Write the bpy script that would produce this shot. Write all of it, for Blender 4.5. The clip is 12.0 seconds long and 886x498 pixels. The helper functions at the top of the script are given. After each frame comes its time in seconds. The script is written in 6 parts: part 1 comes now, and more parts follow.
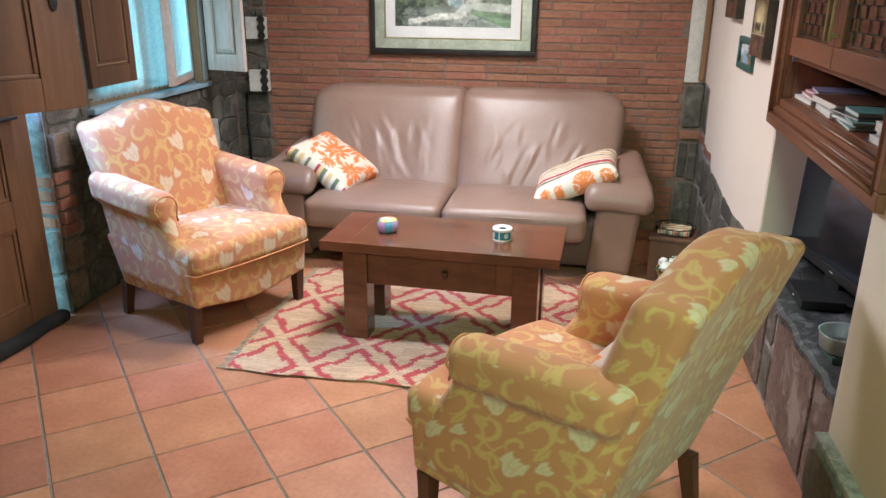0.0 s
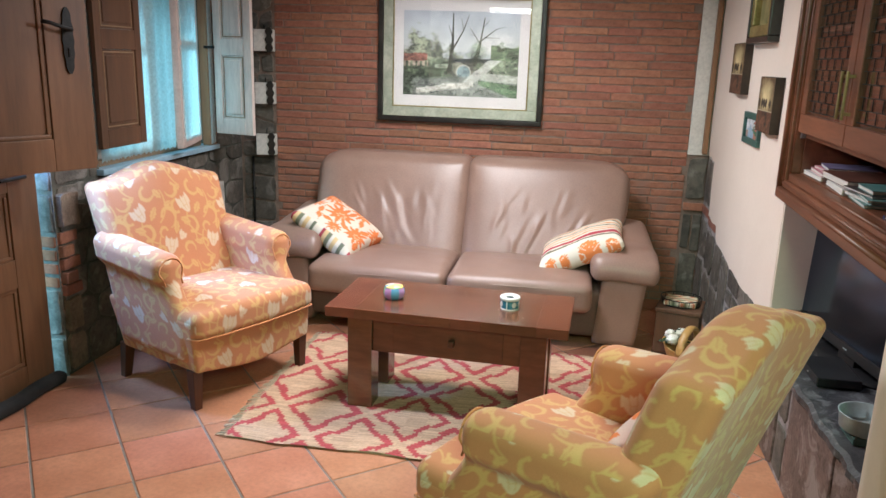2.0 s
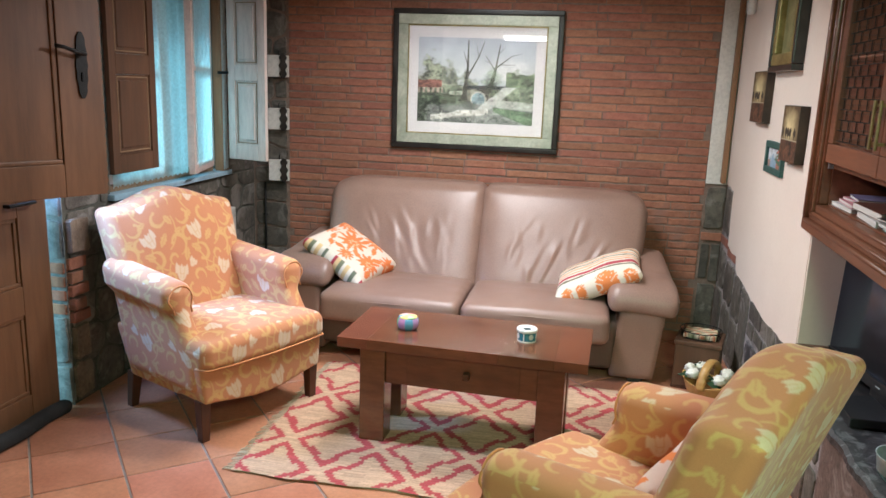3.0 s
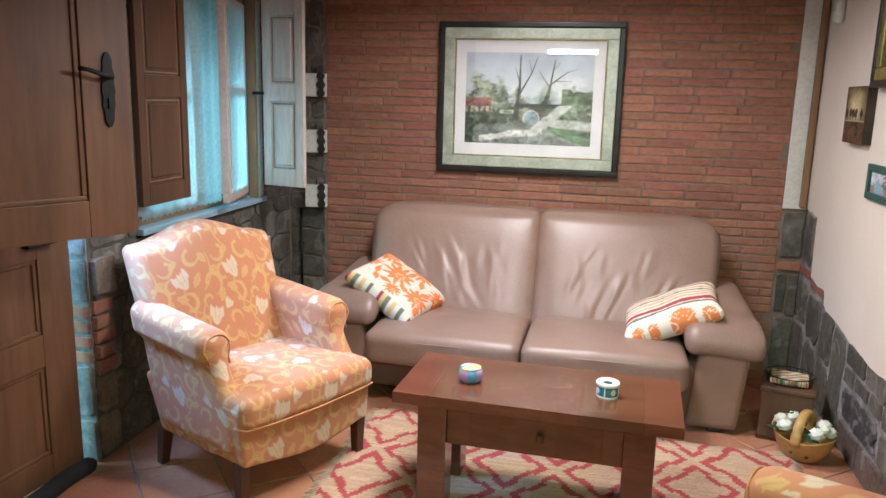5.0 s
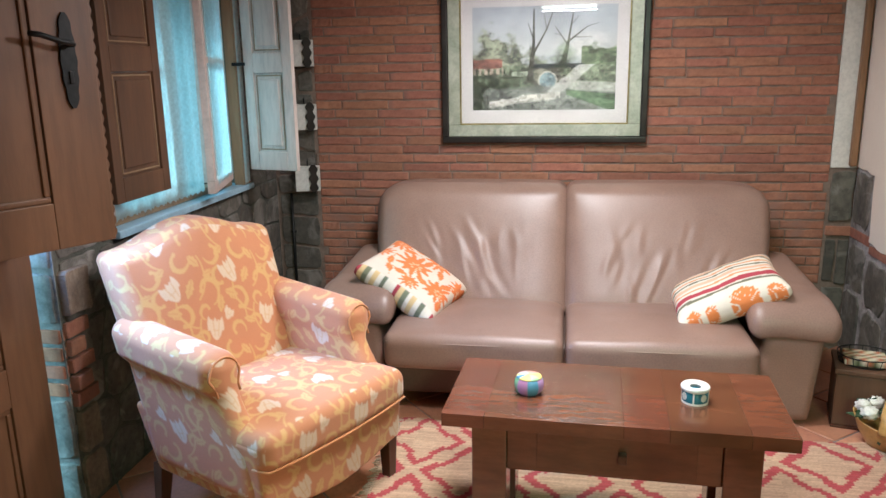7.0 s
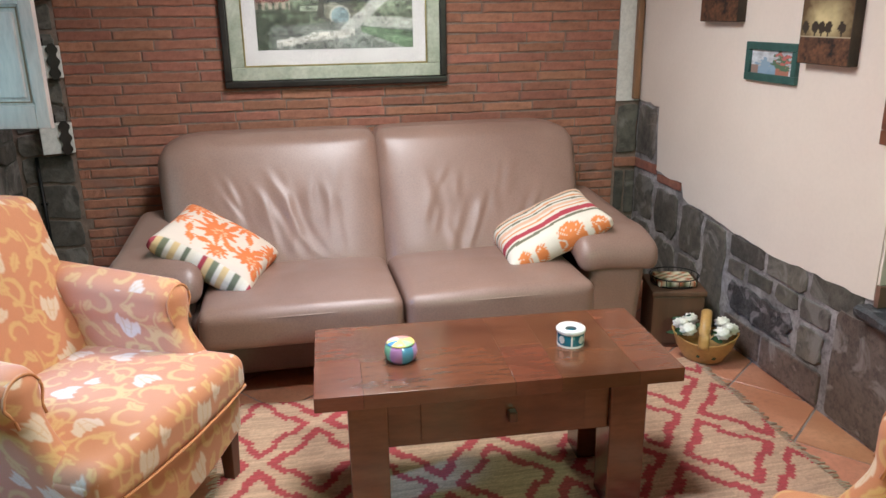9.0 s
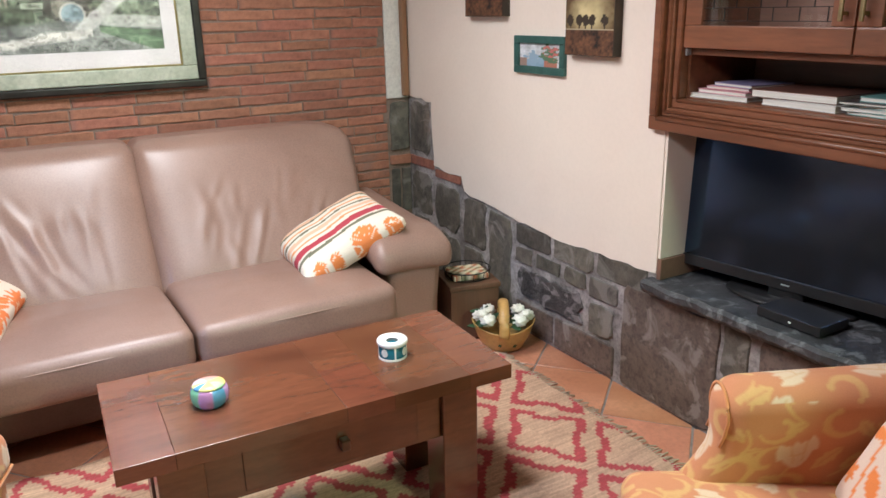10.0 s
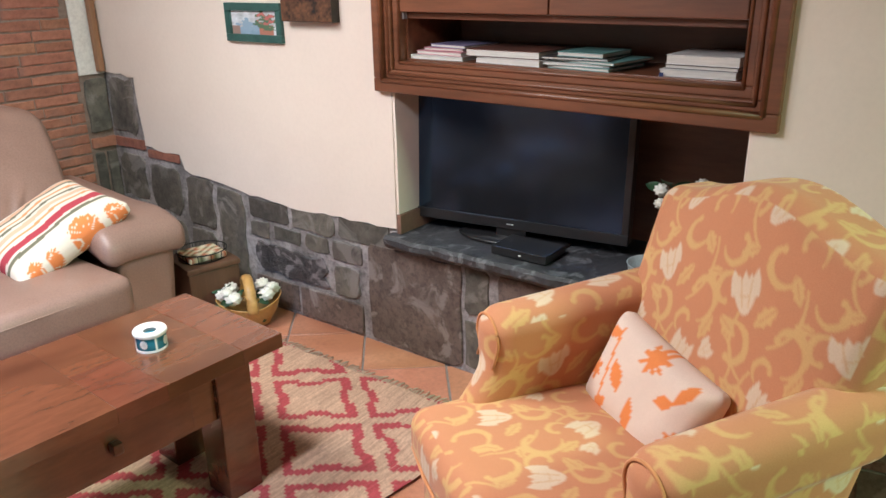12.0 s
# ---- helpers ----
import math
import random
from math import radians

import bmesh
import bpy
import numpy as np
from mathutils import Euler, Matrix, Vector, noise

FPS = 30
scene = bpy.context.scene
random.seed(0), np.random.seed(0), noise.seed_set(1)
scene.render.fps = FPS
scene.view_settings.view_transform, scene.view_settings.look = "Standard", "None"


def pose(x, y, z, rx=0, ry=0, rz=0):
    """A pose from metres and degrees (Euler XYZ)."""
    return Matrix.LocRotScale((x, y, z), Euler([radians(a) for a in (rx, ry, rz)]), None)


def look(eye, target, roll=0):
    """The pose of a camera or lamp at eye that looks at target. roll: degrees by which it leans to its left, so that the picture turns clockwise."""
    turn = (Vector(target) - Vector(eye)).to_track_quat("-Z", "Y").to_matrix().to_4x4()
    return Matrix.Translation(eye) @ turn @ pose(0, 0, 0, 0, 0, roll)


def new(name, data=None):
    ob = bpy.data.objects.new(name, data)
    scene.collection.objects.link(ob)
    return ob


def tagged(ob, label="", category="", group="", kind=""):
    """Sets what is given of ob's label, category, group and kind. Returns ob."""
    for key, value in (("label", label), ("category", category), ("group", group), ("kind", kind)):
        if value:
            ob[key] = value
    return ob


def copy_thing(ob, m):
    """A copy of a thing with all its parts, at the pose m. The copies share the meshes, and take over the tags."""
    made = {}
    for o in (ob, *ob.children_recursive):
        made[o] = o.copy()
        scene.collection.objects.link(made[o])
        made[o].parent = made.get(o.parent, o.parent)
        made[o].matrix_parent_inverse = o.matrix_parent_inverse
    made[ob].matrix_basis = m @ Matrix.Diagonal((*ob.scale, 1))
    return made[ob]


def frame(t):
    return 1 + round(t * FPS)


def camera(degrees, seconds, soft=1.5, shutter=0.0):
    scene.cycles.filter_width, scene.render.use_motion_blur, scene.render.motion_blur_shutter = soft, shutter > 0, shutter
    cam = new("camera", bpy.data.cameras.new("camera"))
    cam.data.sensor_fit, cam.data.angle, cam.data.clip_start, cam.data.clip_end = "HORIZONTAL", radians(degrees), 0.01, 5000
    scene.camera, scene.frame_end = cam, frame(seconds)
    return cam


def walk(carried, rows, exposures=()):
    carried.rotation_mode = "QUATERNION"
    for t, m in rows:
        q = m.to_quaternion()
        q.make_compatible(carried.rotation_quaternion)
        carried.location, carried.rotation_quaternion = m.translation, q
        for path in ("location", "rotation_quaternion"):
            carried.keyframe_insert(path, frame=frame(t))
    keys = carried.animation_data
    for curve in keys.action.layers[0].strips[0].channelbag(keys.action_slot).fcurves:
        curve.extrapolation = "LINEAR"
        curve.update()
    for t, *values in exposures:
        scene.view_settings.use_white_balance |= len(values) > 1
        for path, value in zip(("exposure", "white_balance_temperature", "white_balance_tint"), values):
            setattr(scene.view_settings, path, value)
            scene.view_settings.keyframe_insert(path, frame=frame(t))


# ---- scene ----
cam = camera(60.7, 12.0)
PATH = [
    (0, (0.833, 0.248, 1.555), (0.514, 2.112, 0.904), 0.6),
    (0.5, (0.819, 0.256, 1.551), (0.498, 2.132, 0.937), 0.6),
    (1, (0.814, 0.254, 1.553), (0.489, 2.144, 0.985), 0.9),
    (1.5, (0.803, 0.253, 1.57), (0.48, 2.154, 1.039), 1.4),
    (2, (0.774, 0.27, 1.561), (0.456, 2.183, 1.072), 1.8),
    (2.5, (0.765, 0.282, 1.574), (0.437, 2.2, 1.112), 1.8),
    (3, (0.732, 0.343, 1.559), (0.386, 2.266, 1.135), 2.1),
    (3.5, (0.727, 0.44, 1.586), (0.335, 2.363, 1.198), 2.4),
    (5.5, (0.372, 0.773, 1.587), (-0.021, 2.692, 1.184), 1.1),
    (6, (0.279, 0.876, 1.56), (-0.073, 2.799, 1.138), 0.1),
    (6.5, (0.216, 1.023, 1.547), (-0.131, 2.944, 1.112), -0.7),
    (8.5, (-0.206, 1.326, 1.518), (-0.09, 3.237, 0.94), -0.9),
    (9, (-0.245, 1.436, 1.478), (0.12, 3.31, 0.883), -0.9),
    (9.5, (-0.272, 1.55, 1.472), (0.359, 3.351, 0.874), -1.3),
    (10, (-0.333, 1.644, 1.467), (0.623, 3.292, 0.859), -1.3),
    (10.5, (-0.423, 1.694, 1.47), (0.805, 3.143, 0.846), -1.6),
    (11, (-0.467, 1.709, 1.472), (0.936, 2.977, 0.821), -1.4),
    (11.5, (-0.469, 1.712, 1.462), (1.006, 2.883, 0.788), -1.0),
    (12, (-0.469, 1.709, 1.452), (1.036, 2.831, 0.764), -1.0),
]
walk(cam, [(t, look(eye, target, roll)) for t, eye, target, roll in PATH],
     [(0, 0.0), (6.5, 0.0), (8.5, -0.20), (9.0, -0.18), (10.0, 0.04), (12.0, 0.18)])

# ---- light and exposure ----
world = bpy.data.worlds.new("world")
scene.world = world
world.use_nodes = True
wn, wl = world.node_tree.nodes, world.node_tree.links
sky = wn.new("ShaderNodeTexSky")
sky.sky_type, sky.sun_disc = "NISHITA", False
sky.sun_elevation, sky.sun_rotation = radians(42), radians(-70)
tint = wn.new("ShaderNodeMix")
tint.data_type, tint.blend_type, tint.inputs[0].default_value = "RGBA", "MULTIPLY", 1.0
tint.inputs[7].default_value = (0.26, 0.82, 1.0, 1)  # daylight as a camera set for lamp light sees it
wl.new(sky.outputs[0], tint.inputs[6])
wl.new(tint.outputs[2], wn["Background"].inputs[0])
wn["Background"].inputs[1].default_value = 0.060


def area_lamp(name, eye, target, sx, sy, watts, colour, spread=180):
    data = bpy.data.lights.new(name, "AREA")
    data.shape, data.size, data.size_y = "RECTANGLE", sx, sy
    data.energy, data.color, data.spread = watts, colour, radians(spread)
    ob = new(name, data)
    ob.matrix_world = look(eye, target)
    return ob


sun = new("sun", bpy.data.lights.new("sun", "SUN"))
sun.data.energy, sun.data.angle, sun.data.color = 1.2, radians(12), (0.46, 0.90, 1.0)
sun.matrix_world = look((-6, 2.0, 6.0), (0, 4.0, 0))
# daylight: sky above the yard falling through the window and over the lower half of the stable door
area_lamp("window_daylight", (-2.75, 4.55, 3.05), (-0.9, 4.3, 0.75), 1.5, 0.9, 44, (0.28, 0.76, 1.0))
area_lamp("door_daylight", (-1.60, 3.20, 1.30), (-0.92, 3.56, 0.52), 0.18, 0.36, 9, (0.22, 0.46, 1.0), 80)
area_lamp("yard_sky", (-2.75, 2.60, 0.85), (-1.60, 3.34, 0.45), 0.9, 0.8, 26, (0.34, 0.78, 1.0), 120)
# ceiling spots over the seats, the fluorescent tube, and the kitchen light further back
area_lamp("ceiling_warm", (0.12, 4.02, 2.42), (0.12, 4.10, 0), 0.5, 0.4, 42, (0.96, 0.98, 1.02), 158)
area_lamp("tube_light", (0.14, 3.06, 1.995), (0.14, 3.07, 0), 0.44, 0.10, 26, (0.97, 0.99, 1.06))
area_lamp("kitchen_light", (1.18, -0.6, 2.36), (1.0, 2.0, 0.4), 0.5, 0.3, 17, (0.63, 1.0, 0.66), 75)


# ---- materials ----
def nodes_of(name):
    m = bpy.data.materials.new(name)
    m.use_nodes = True
    return m, m.node_tree.nodes, m.node_tree.links, m.node_tree.nodes["Principled BSDF"]


def noise_node(n, l, scale, detail=5.0, rough=0.6, stretch=None, distortion=0.0):
    co = n.new("ShaderNodeTexCoord")
    t = n.new("ShaderNodeTexNoise")
    t.inputs["Scale"].default_value, t.inputs["Detail"].default_value = scale, detail
    t.inputs["Roughness"].default_value, t.inputs["Distortion"].default_value = rough, distortion
    src = co.outputs["Object"]
    if stretch:
        mp = n.new("ShaderNodeMapping")
        mp.inputs["Scale"].default_value = stretch
        l.new(src, mp.inputs[0])
        src = mp.outputs[0]
    l.new(src, t.inputs["Vector"])
    return t.outputs["Fac"]


def mixed(n, l, fac, a, b, mode="MIX"):
    x = n.new("ShaderNodeMix")
    x.data_type, x.blend_type = "RGBA", mode
    for socket, value in ((x.inputs[0], fac), (x.inputs[6], a), (x.inputs[7], b)):
        if isinstance(value, (int, float)):
            socket.default_value = value
        elif isinstance(value, tuple):
            socket.default_value = (*value[:3], 1)
        else:
            l.new(value, socket)
    return x.outputs[2]


def ramp(n, l, fac, lo, hi):
    r = n.new("ShaderNodeMapRange")
    r.inputs[1].default_value, r.inputs[2].default_value = lo, hi
    l.new(fac, r.inputs[0])
    return r.outputs[0]


def bump(n, l, b, height, strength, distance):
    k = n.new("ShaderNodeBump")
    k.inputs["Strength"].default_value, k.inputs["Distance"].default_value = strength, distance
    l.new(height, k.inputs["Height"])
    l.new(k.outputs[0], b.inputs["Normal"])


def surface(name, dark, light, scale=6.0, fine=60.0, rough=0.7, rough2=None, metal=0.0, relief=0.3, distance=0.004,
            stretch=None, vary=0.0, attribute="", coat=0.0, stain=None, mottle=0.72, crisp=0.0):
    """A surface with large and fine variation, relief, and per-piece variation by Object Info's Random."""
    m, n, l, b = nodes_of(name)
    big = noise_node(n, l, scale, 4, 0.6, stretch, 0.3)
    small = noise_node(n, l, fine, 6, 0.7, stretch)
    if attribute:
        at = n.new("ShaderNodeAttribute")
        at.attribute_name = attribute
        col = mixed(n, l, ramp(n, l, big, 0.3, 0.75), at.outputs["Color"], mixed(n, l, 1.0, at.outputs["Color"], light, "MULTIPLY"))
        col = mixed(n, l, ramp(n, l, small, 0.35, 0.75), col, mixed(n, l, 1.0, col, dark, "MULTIPLY"))
    else:
        col = mixed(n, l, ramp(n, l, big, 0.3, 0.7), dark, light)
        col = mixed(n, l, ramp(n, l, small, 0.42 + 0.05 * crisp, 0.8 - 0.22 * crisp), col, mixed(n, l, 1.0, col, (mottle, mottle, mottle), "MULTIPLY"))
    if stain:
        patch = noise_node(n, l, scale * (0.45 + 0.9 * crisp), 3 + 6 * crisp, 0.5 + 0.15 * crisp, None, 1.2)
        col = mixed(n, l, ramp(n, l, patch, 0.52 + 0.02 * crisp, 0.66 - 0.06 * crisp), col, stain)
    if vary:
        info = n.new("ShaderNodeObjectInfo")
        h = n.new("ShaderNodeHueSaturation")
        v = n.new("ShaderNodeMapRange")
        v.inputs[3].default_value, v.inputs[4].default_value = 1 - vary, 1 + vary
        l.new(info.outputs["Random"], v.inputs[0])
        l.new(v.outputs[0], h.inputs["Value"])
        v2 = n.new("ShaderNodeMapRange")
        v2.inputs[3].default_value, v2.inputs[4].default_value = 0.5 - vary * 0.045, 0.5 + vary * 0.045
        w = n.new("ShaderNodeMath")
        w.operation = "FRACT"
        w2 = n.new("ShaderNodeMath")
        w2.operation, w2.inputs[1].default_value = "MULTIPLY", 7.31
        l.new(info.outputs["Random"], w2.inputs[0])
        l.new(w2.outputs[0], w.inputs[0])
        l.new(w.outputs[0], v2.inputs[0])
        l.new(v2.outputs[0], h.inputs["Hue"])
        l.new(col, h.inputs["Color"])
        col = h.outputs[0]
    l.new(col, b.inputs["Base Color"])
    b.inputs["Metallic"].default_value = metal
    if rough2 is None:
        b.inputs["Roughness"].default_value = rough
    else:
        rr = n.new("ShaderNodeMapRange")
        rr.inputs[3].default_value, rr.inputs[4].default_value = rough, rough2
        l.new(big, rr.inputs[0])
        l.new(rr.outputs[0], b.inputs["Roughness"])
    if coat:
        b.inputs["Coat Weight"].default_value, b.inputs["Coat Roughness"].default_value = coat, 0.15
    if relief:
        bump(n, l, b, small, relief, distance)
    return m


def glass(name, tint=(1, 1, 1), rough=0.0):
    m, n, l, b = nodes_of(name)
    b.inputs["Base Color"].default_value = (*tint, 1)
    b.inputs["Transmission Weight"].default_value, b.inputs["Roughness"].default_value = 1.0, rough
    b.inputs["IOR"].default_value = 1.45
    return m


TERRACOTTA = surface("terracotta", (0.43, 0.165, 0.090), (0.59, 0.262, 0.158), 3.5, 45, 0.30, 0.48, relief=0.12, distance=0.002, vary=0.16, stain=(0.42, 0.158, 0.087))
GROUT = surface("grout", (0.20, 0.17, 0.155), (0.34, 0.29, 0.26), 9, 90, 0.9)
BRICK = surface("brick_clay", (0.275, 0.112, 0.072), (0.41, 0.172, 0.108), 11, 60, 0.9, relief=0.7, distance=0.004, vary=0.17, stain=(0.25, 0.125, 0.092), mottle=0.68)
MORTAR = surface("mortar", (0.175, 0.122, 0.096), (0.29, 0.21, 0.168), 12, 90, 0.95, relief=0.8, distance=0.005)
STONE = surface("dark_stone", (0.070, 0.064, 0.054), (0.165, 0.142, 0.115), 7, 30, 0.85, 0.65, relief=0.8, distance=0.008, vary=0.26, stain=(0.20, 0.18, 0.16), mottle=0.58, crisp=0.5)
CRAG = surface("craggy_stone", (0.034, 0.030, 0.032), (0.120, 0.104, 0.102), 13, 26, 0.45, 0.7, relief=1.0, distance=0.03, stain=(0.24, 0.21, 0.215), mottle=0.45, crisp=0.4)
SLATE = surface("slate", (0.100, 0.074, 0.062), (0.200, 0.150, 0.128), 5, 40, 0.6, 0.42, relief=0.7, distance=0.006, vary=0.14, stain=(0.26, 0.225, 0.205), mottle=0.55, crisp=0.8)
PALESTONE = surface("pale_stone", (0.36, 0.35, 0.32), (0.62, 0.60, 0.56), 10, 50, 0.85, relief=0.7, distance=0.006, vary=0.2)
JAMBSTONE = surface("jamb_stone", (0.13, 0.14, 0.135), (0.30, 0.30, 0.285), 10, 40, 0.9, relief=0.9, distance=0.008, vary=0.2, mottle=0.5)
BROWNSTONE = surface("brown_stone", (0.16, 0.115, 0.080), (0.30, 0.225, 0.165), 10, 40, 0.9, relief=0.9, distance=0.008, vary=0.2, mottle=0.5)
LIMEMORTAR = surface("lime_mortar", (0.15, 0.135, 0.128), (0.52, 0.475, 0.46), 5, 40, 0.95, relief=1.0, distance=0.010, mottle=0.55, crisp=0.6)
EARTHMORTAR = surface("earth_mortar", (0.055, 0.055, 0.045), (0.13, 0.125, 0.10), 9, 70, 0.95, relief=0.8, distance=0.006)
PLASTER = surface("cream_plaster", (0.74, 0.625, 0.535), (0.80, 0.69, 0.60), 1.4, 55, 0.85, relief=0.10, distance=0.002, mottle=0.955)
WHITEPLASTER = surface("white_plaster", (0.66, 0.63, 0.58), (0.76, 0.73, 0.68), 3.0, 50, 0.88, relief=0.3, distance=0.003)
CEILING = surface("ceiling_paint", (0.60, 0.54, 0.46), (0.70, 0.64, 0.56), 2, 40, 0.9)
CABWOOD = surface("cherry_wood", (0.110, 0.038, 0.018), (0.245, 0.088, 0.042), 5, 40, 0.34, 0.50, relief=0.14, distance=0.002, stretch=(1, 0.10, 1), coat=0.12, mottle=0.55)
TABLEWOOD = surface("table_wood", (0.085, 0.026, 0.013), (0.205, 0.070, 0.033), 4, 36, 0.15, 0.30, relief=0.08, distance=0.002, stretch=(0.25, 1, 1), vary=0.16, coat=0.5, mottle=0.66, stain=(0.085, 0.026, 0.013))
DOORWOOD = surface("door_wood", (0.066, 0.031, 0.016), (0.145, 0.068, 0.035), 5, 38, 0.5, 0.65, relief=0.15, distance=0.002, stretch=(1, 1, 0.12))
LEAFWOOD = surface("stable_door_wood", (0.105, 0.046, 0.020), (0.195, 0.088, 0.040), 4, 34, 0.42, 0.6, relief=0.2, distance=0.002, stretch=(1, 1, 0.10), mottle=0.62)
TRIMWOOD = surface("trim_wood", (0.20, 0.095, 0.045), (0.30, 0.15, 0.075), 7, 40, 0.5, relief=0.1, stretch=(1, 1, 0.1))
LEGWOOD = surface("leg_wood", (0.050, 0.018, 0.010), (0.105, 0.036, 0.018), 9, 60, 0.35, relief=0.08, stretch=(1, 1, 0.15))
SHUTTERPAINT = surface("shutter_paint", (0.50, 0.41, 0.37), (0.66, 0.56, 0.51), 6, 45, 0.55, relief=0.12, stretch=(1, 1, 0.2))
FRAMEPAINT = surface("sash_paint", (0.55, 0.42, 0.38), (0.66, 0.52, 0.47), 7, 45, 0.5, relief=0.1)
LEATHER = surface("taupe_leather", (0.240, 0.142, 0.109), (0.312, 0.192, 0.150), 3, 150, 0.32, 0.45, relief=0.16, distance=0.0015)
# the sofa leather darkened: the shade below the seats is in this colour
SHADEDLEATHER = surface("shaded_leather", (0.105, 0.064, 0.050), (0.150, 0.095, 0.075), 3, 150, 0.45, 0.6, relief=0.16, distance=0.0015)
FABRIC = surface("floral_fabric", (0.86, 0.84, 0.82), (0.92, 0.90, 0.90), 5, 420, 0.92, relief=0.35, distance=0.0015, attribute="tint")
FABRIC.node_tree.nodes["Principled BSDF"].inputs["Sheen Weight"].default_value = 0.16
FABRIC.node_tree.nodes["Principled BSDF"].inputs["Sheen Roughness"].default_value = 0.4
COTTON = surface("cushion_cotton", (0.86, 0.85, 0.84), (0.93, 0.92, 0.92), 8, 420, 0.95, relief=0.35, distance=0.0015, attribute="tint")
WOOL = surface("rug_wool", (0.80, 0.78, 0.76), (0.93, 0.91, 0.90), 14, 150, 0.98, relief=1.0, distance=0.006, attribute="tint", stretch=(0.35, 1, 1))
FRINGE = surface("fringe_yarn", (0.42, 0.32, 0.22), (0.60, 0.48, 0.36), 30, 200, 0.98, relief=0.3)
PAPER = surface("art_paper", (0.97, 0.97, 0.97), (0.98, 0.98, 0.98), 6, 300, 0.8, relief=0.05, attribute="tint")
PASSEPARTOUT = surface("mount_board", (0.47, 0.43, 0.415), (0.52, 0.475, 0.46), 3, 200, 0.85, relief=0.05)
BLACKFRAME = surface("black_frame", (0.012, 0.010, 0.009), (0.040, 0.034, 0.030), 10, 60, 0.3, relief=0.08)
SILVERGREEN = surface("silver_green_frame", (0.38, 0.42, 0.32), (0.62, 0.64, 0.53), 9, 60, 0.36, 0.5, metal=0.3, relief=0.12)
GILT = surface("gilt_frame", (0.22, 0.17, 0.06), (0.42, 0.34, 0.14), 14, 80, 0.4, metal=0.5, relief=0.2)
GREENFRAME = surface("green_frame", (0.020, 0.075, 0.065), (0.045, 0.125, 0.11), 12, 80, 0.5, relief=0.1)
DARKCANVAS = surface("dark_canvas", (0.022, 0.014, 0.009), (0.055, 0.034, 0.020), 10, 150, 0.7, relief=0.25)
BLACKPLASTIC = surface("black_plastic", (0.014, 0.014, 0.015), (0.024, 0.024, 0.026), 8, 90, 0.30, relief=0.03)
SCREEN = surface("screen_glass", (0.014, 0.015, 0.017), (0.020, 0.021, 0.024), 2, 20, 0.11, 0.15, relief=0.0)
SCREEN.node_tree.nodes["Principled BSDF"].inputs["IOR"].default_value = 2.0
SCREEN.node_tree.nodes["Principled BSDF"].inputs["Specular Tint"].default_value = (0.22, 0.45, 1.0, 1)  # blue sheen of the coated glass
NICHEWOOD = surface("niche_board", (0.19, 0.100, 0.070), (0.29, 0.160, 0.115), 5, 45, 0.5, relief=0.1, stretch=(1, 0.15, 1))
# the pale bluish stain colour paints in highlights of the chipped slate edge
LEDGESLATE = surface("ledge_slate", (0.030, 0.030, 0.034), (0.075, 0.074, 0.080), 9, 40, 0.40, 0.6, relief=0.9, distance=0.007, stain=(0.15, 0.155, 0.165), crisp=0.9)
IRON = surface("black_iron", (0.010, 0.010, 0.010), (0.030, 0.028, 0.026), 14, 90, 0.5, metal=0.7, relief=0.3)
BRASS = surface("dull_brass", (0.28, 0.20, 0.10), (0.40, 0.30, 0.16), 14, 90, 0.35, metal=0.9, relief=0.1)
WHITEPLASTIC = surface("white_plastic", (0.70, 0.70, 0.68), (0.78, 0.78, 0.76), 6, 90, 0.4, relief=0.03)
WHITEWOOD = surface("white_painted_wood", (0.58, 0.56, 0.52), (0.72, 0.70, 0.65), 8, 60, 0.6, relief=0.12)
PETAL = surface("white_petal", (0.72, 0.68, 0.58), (0.88, 0.86, 0.78), 30, 120, 0.6, relief=0.1)
LEAF = surface("leaf_green", (0.012, 0.040, 0.016), (0.040, 0.105, 0.045), 20, 90, 0.5, relief=0.2)
OCHRE = surface("ochre_pottery", (0.42, 0.22, 0.060), (0.60, 0.35, 0.115), 9, 60, 0.4, relief=0.08, coat=0.3)
ENAMEL = surface("pale_enamel", (0.36, 0.44, 0.45), (0.48, 0.56, 0.57), 8, 60, 0.3, relief=0.04)
CERAMIC = surface("painted_ceramic", (0.96, 0.96, 0.96), (0.97, 0.97, 0.97), 10, 90, 0.16, relief=0.0, attribute="tint")
WHITECERAMIC = surface("white_ceramic", (0.78, 0.76, 0.72), (0.85, 0.83, 0.80), 10, 60, 0.14, relief=0.02)
CLEAR = glass("clear_glass")


def sheer():
    m, n, l, b = nodes_of("sheer_curtain")
    tr = n.new("ShaderNodeBsdfTranslucent")
    tp = n.new("ShaderNodeBsdfTransparent")
    tr.inputs[0].default_value = (0.62, 0.88, 0.92, 1)
    b.inputs["Base Color"].default_value, b.inputs["Roughness"].default_value = (0.62, 0.70, 0.74, 1), 0.9
    a, c = n.new("ShaderNodeMixShader"), n.new("ShaderNodeMixShader")
    weave = noise_node(n, l, 60, 4, 0.6)
    a.inputs[0].default_value = 0.82
    l.new(b.outputs[0], a.inputs[1])
    l.new(tr.outputs[0], a.inputs[2])
    l.new(ramp(n, l, weave, -0.3, 2.0), c.inputs[0])
    l.new(a.outputs[0], c.inputs[1])
    l.new(tp.outputs[0], c.inputs[2])
    l.new(c.outputs[0], n["Material Output"].inputs[0])
    return m


SHEER = sheer()


def glow(name, colour, strength):
    m, n, l, b = nodes_of(name)
    b.inputs["Emission Color"].default_value, b.inputs["Emission Strength"].default_value = (*colour, 1), strength
    return m


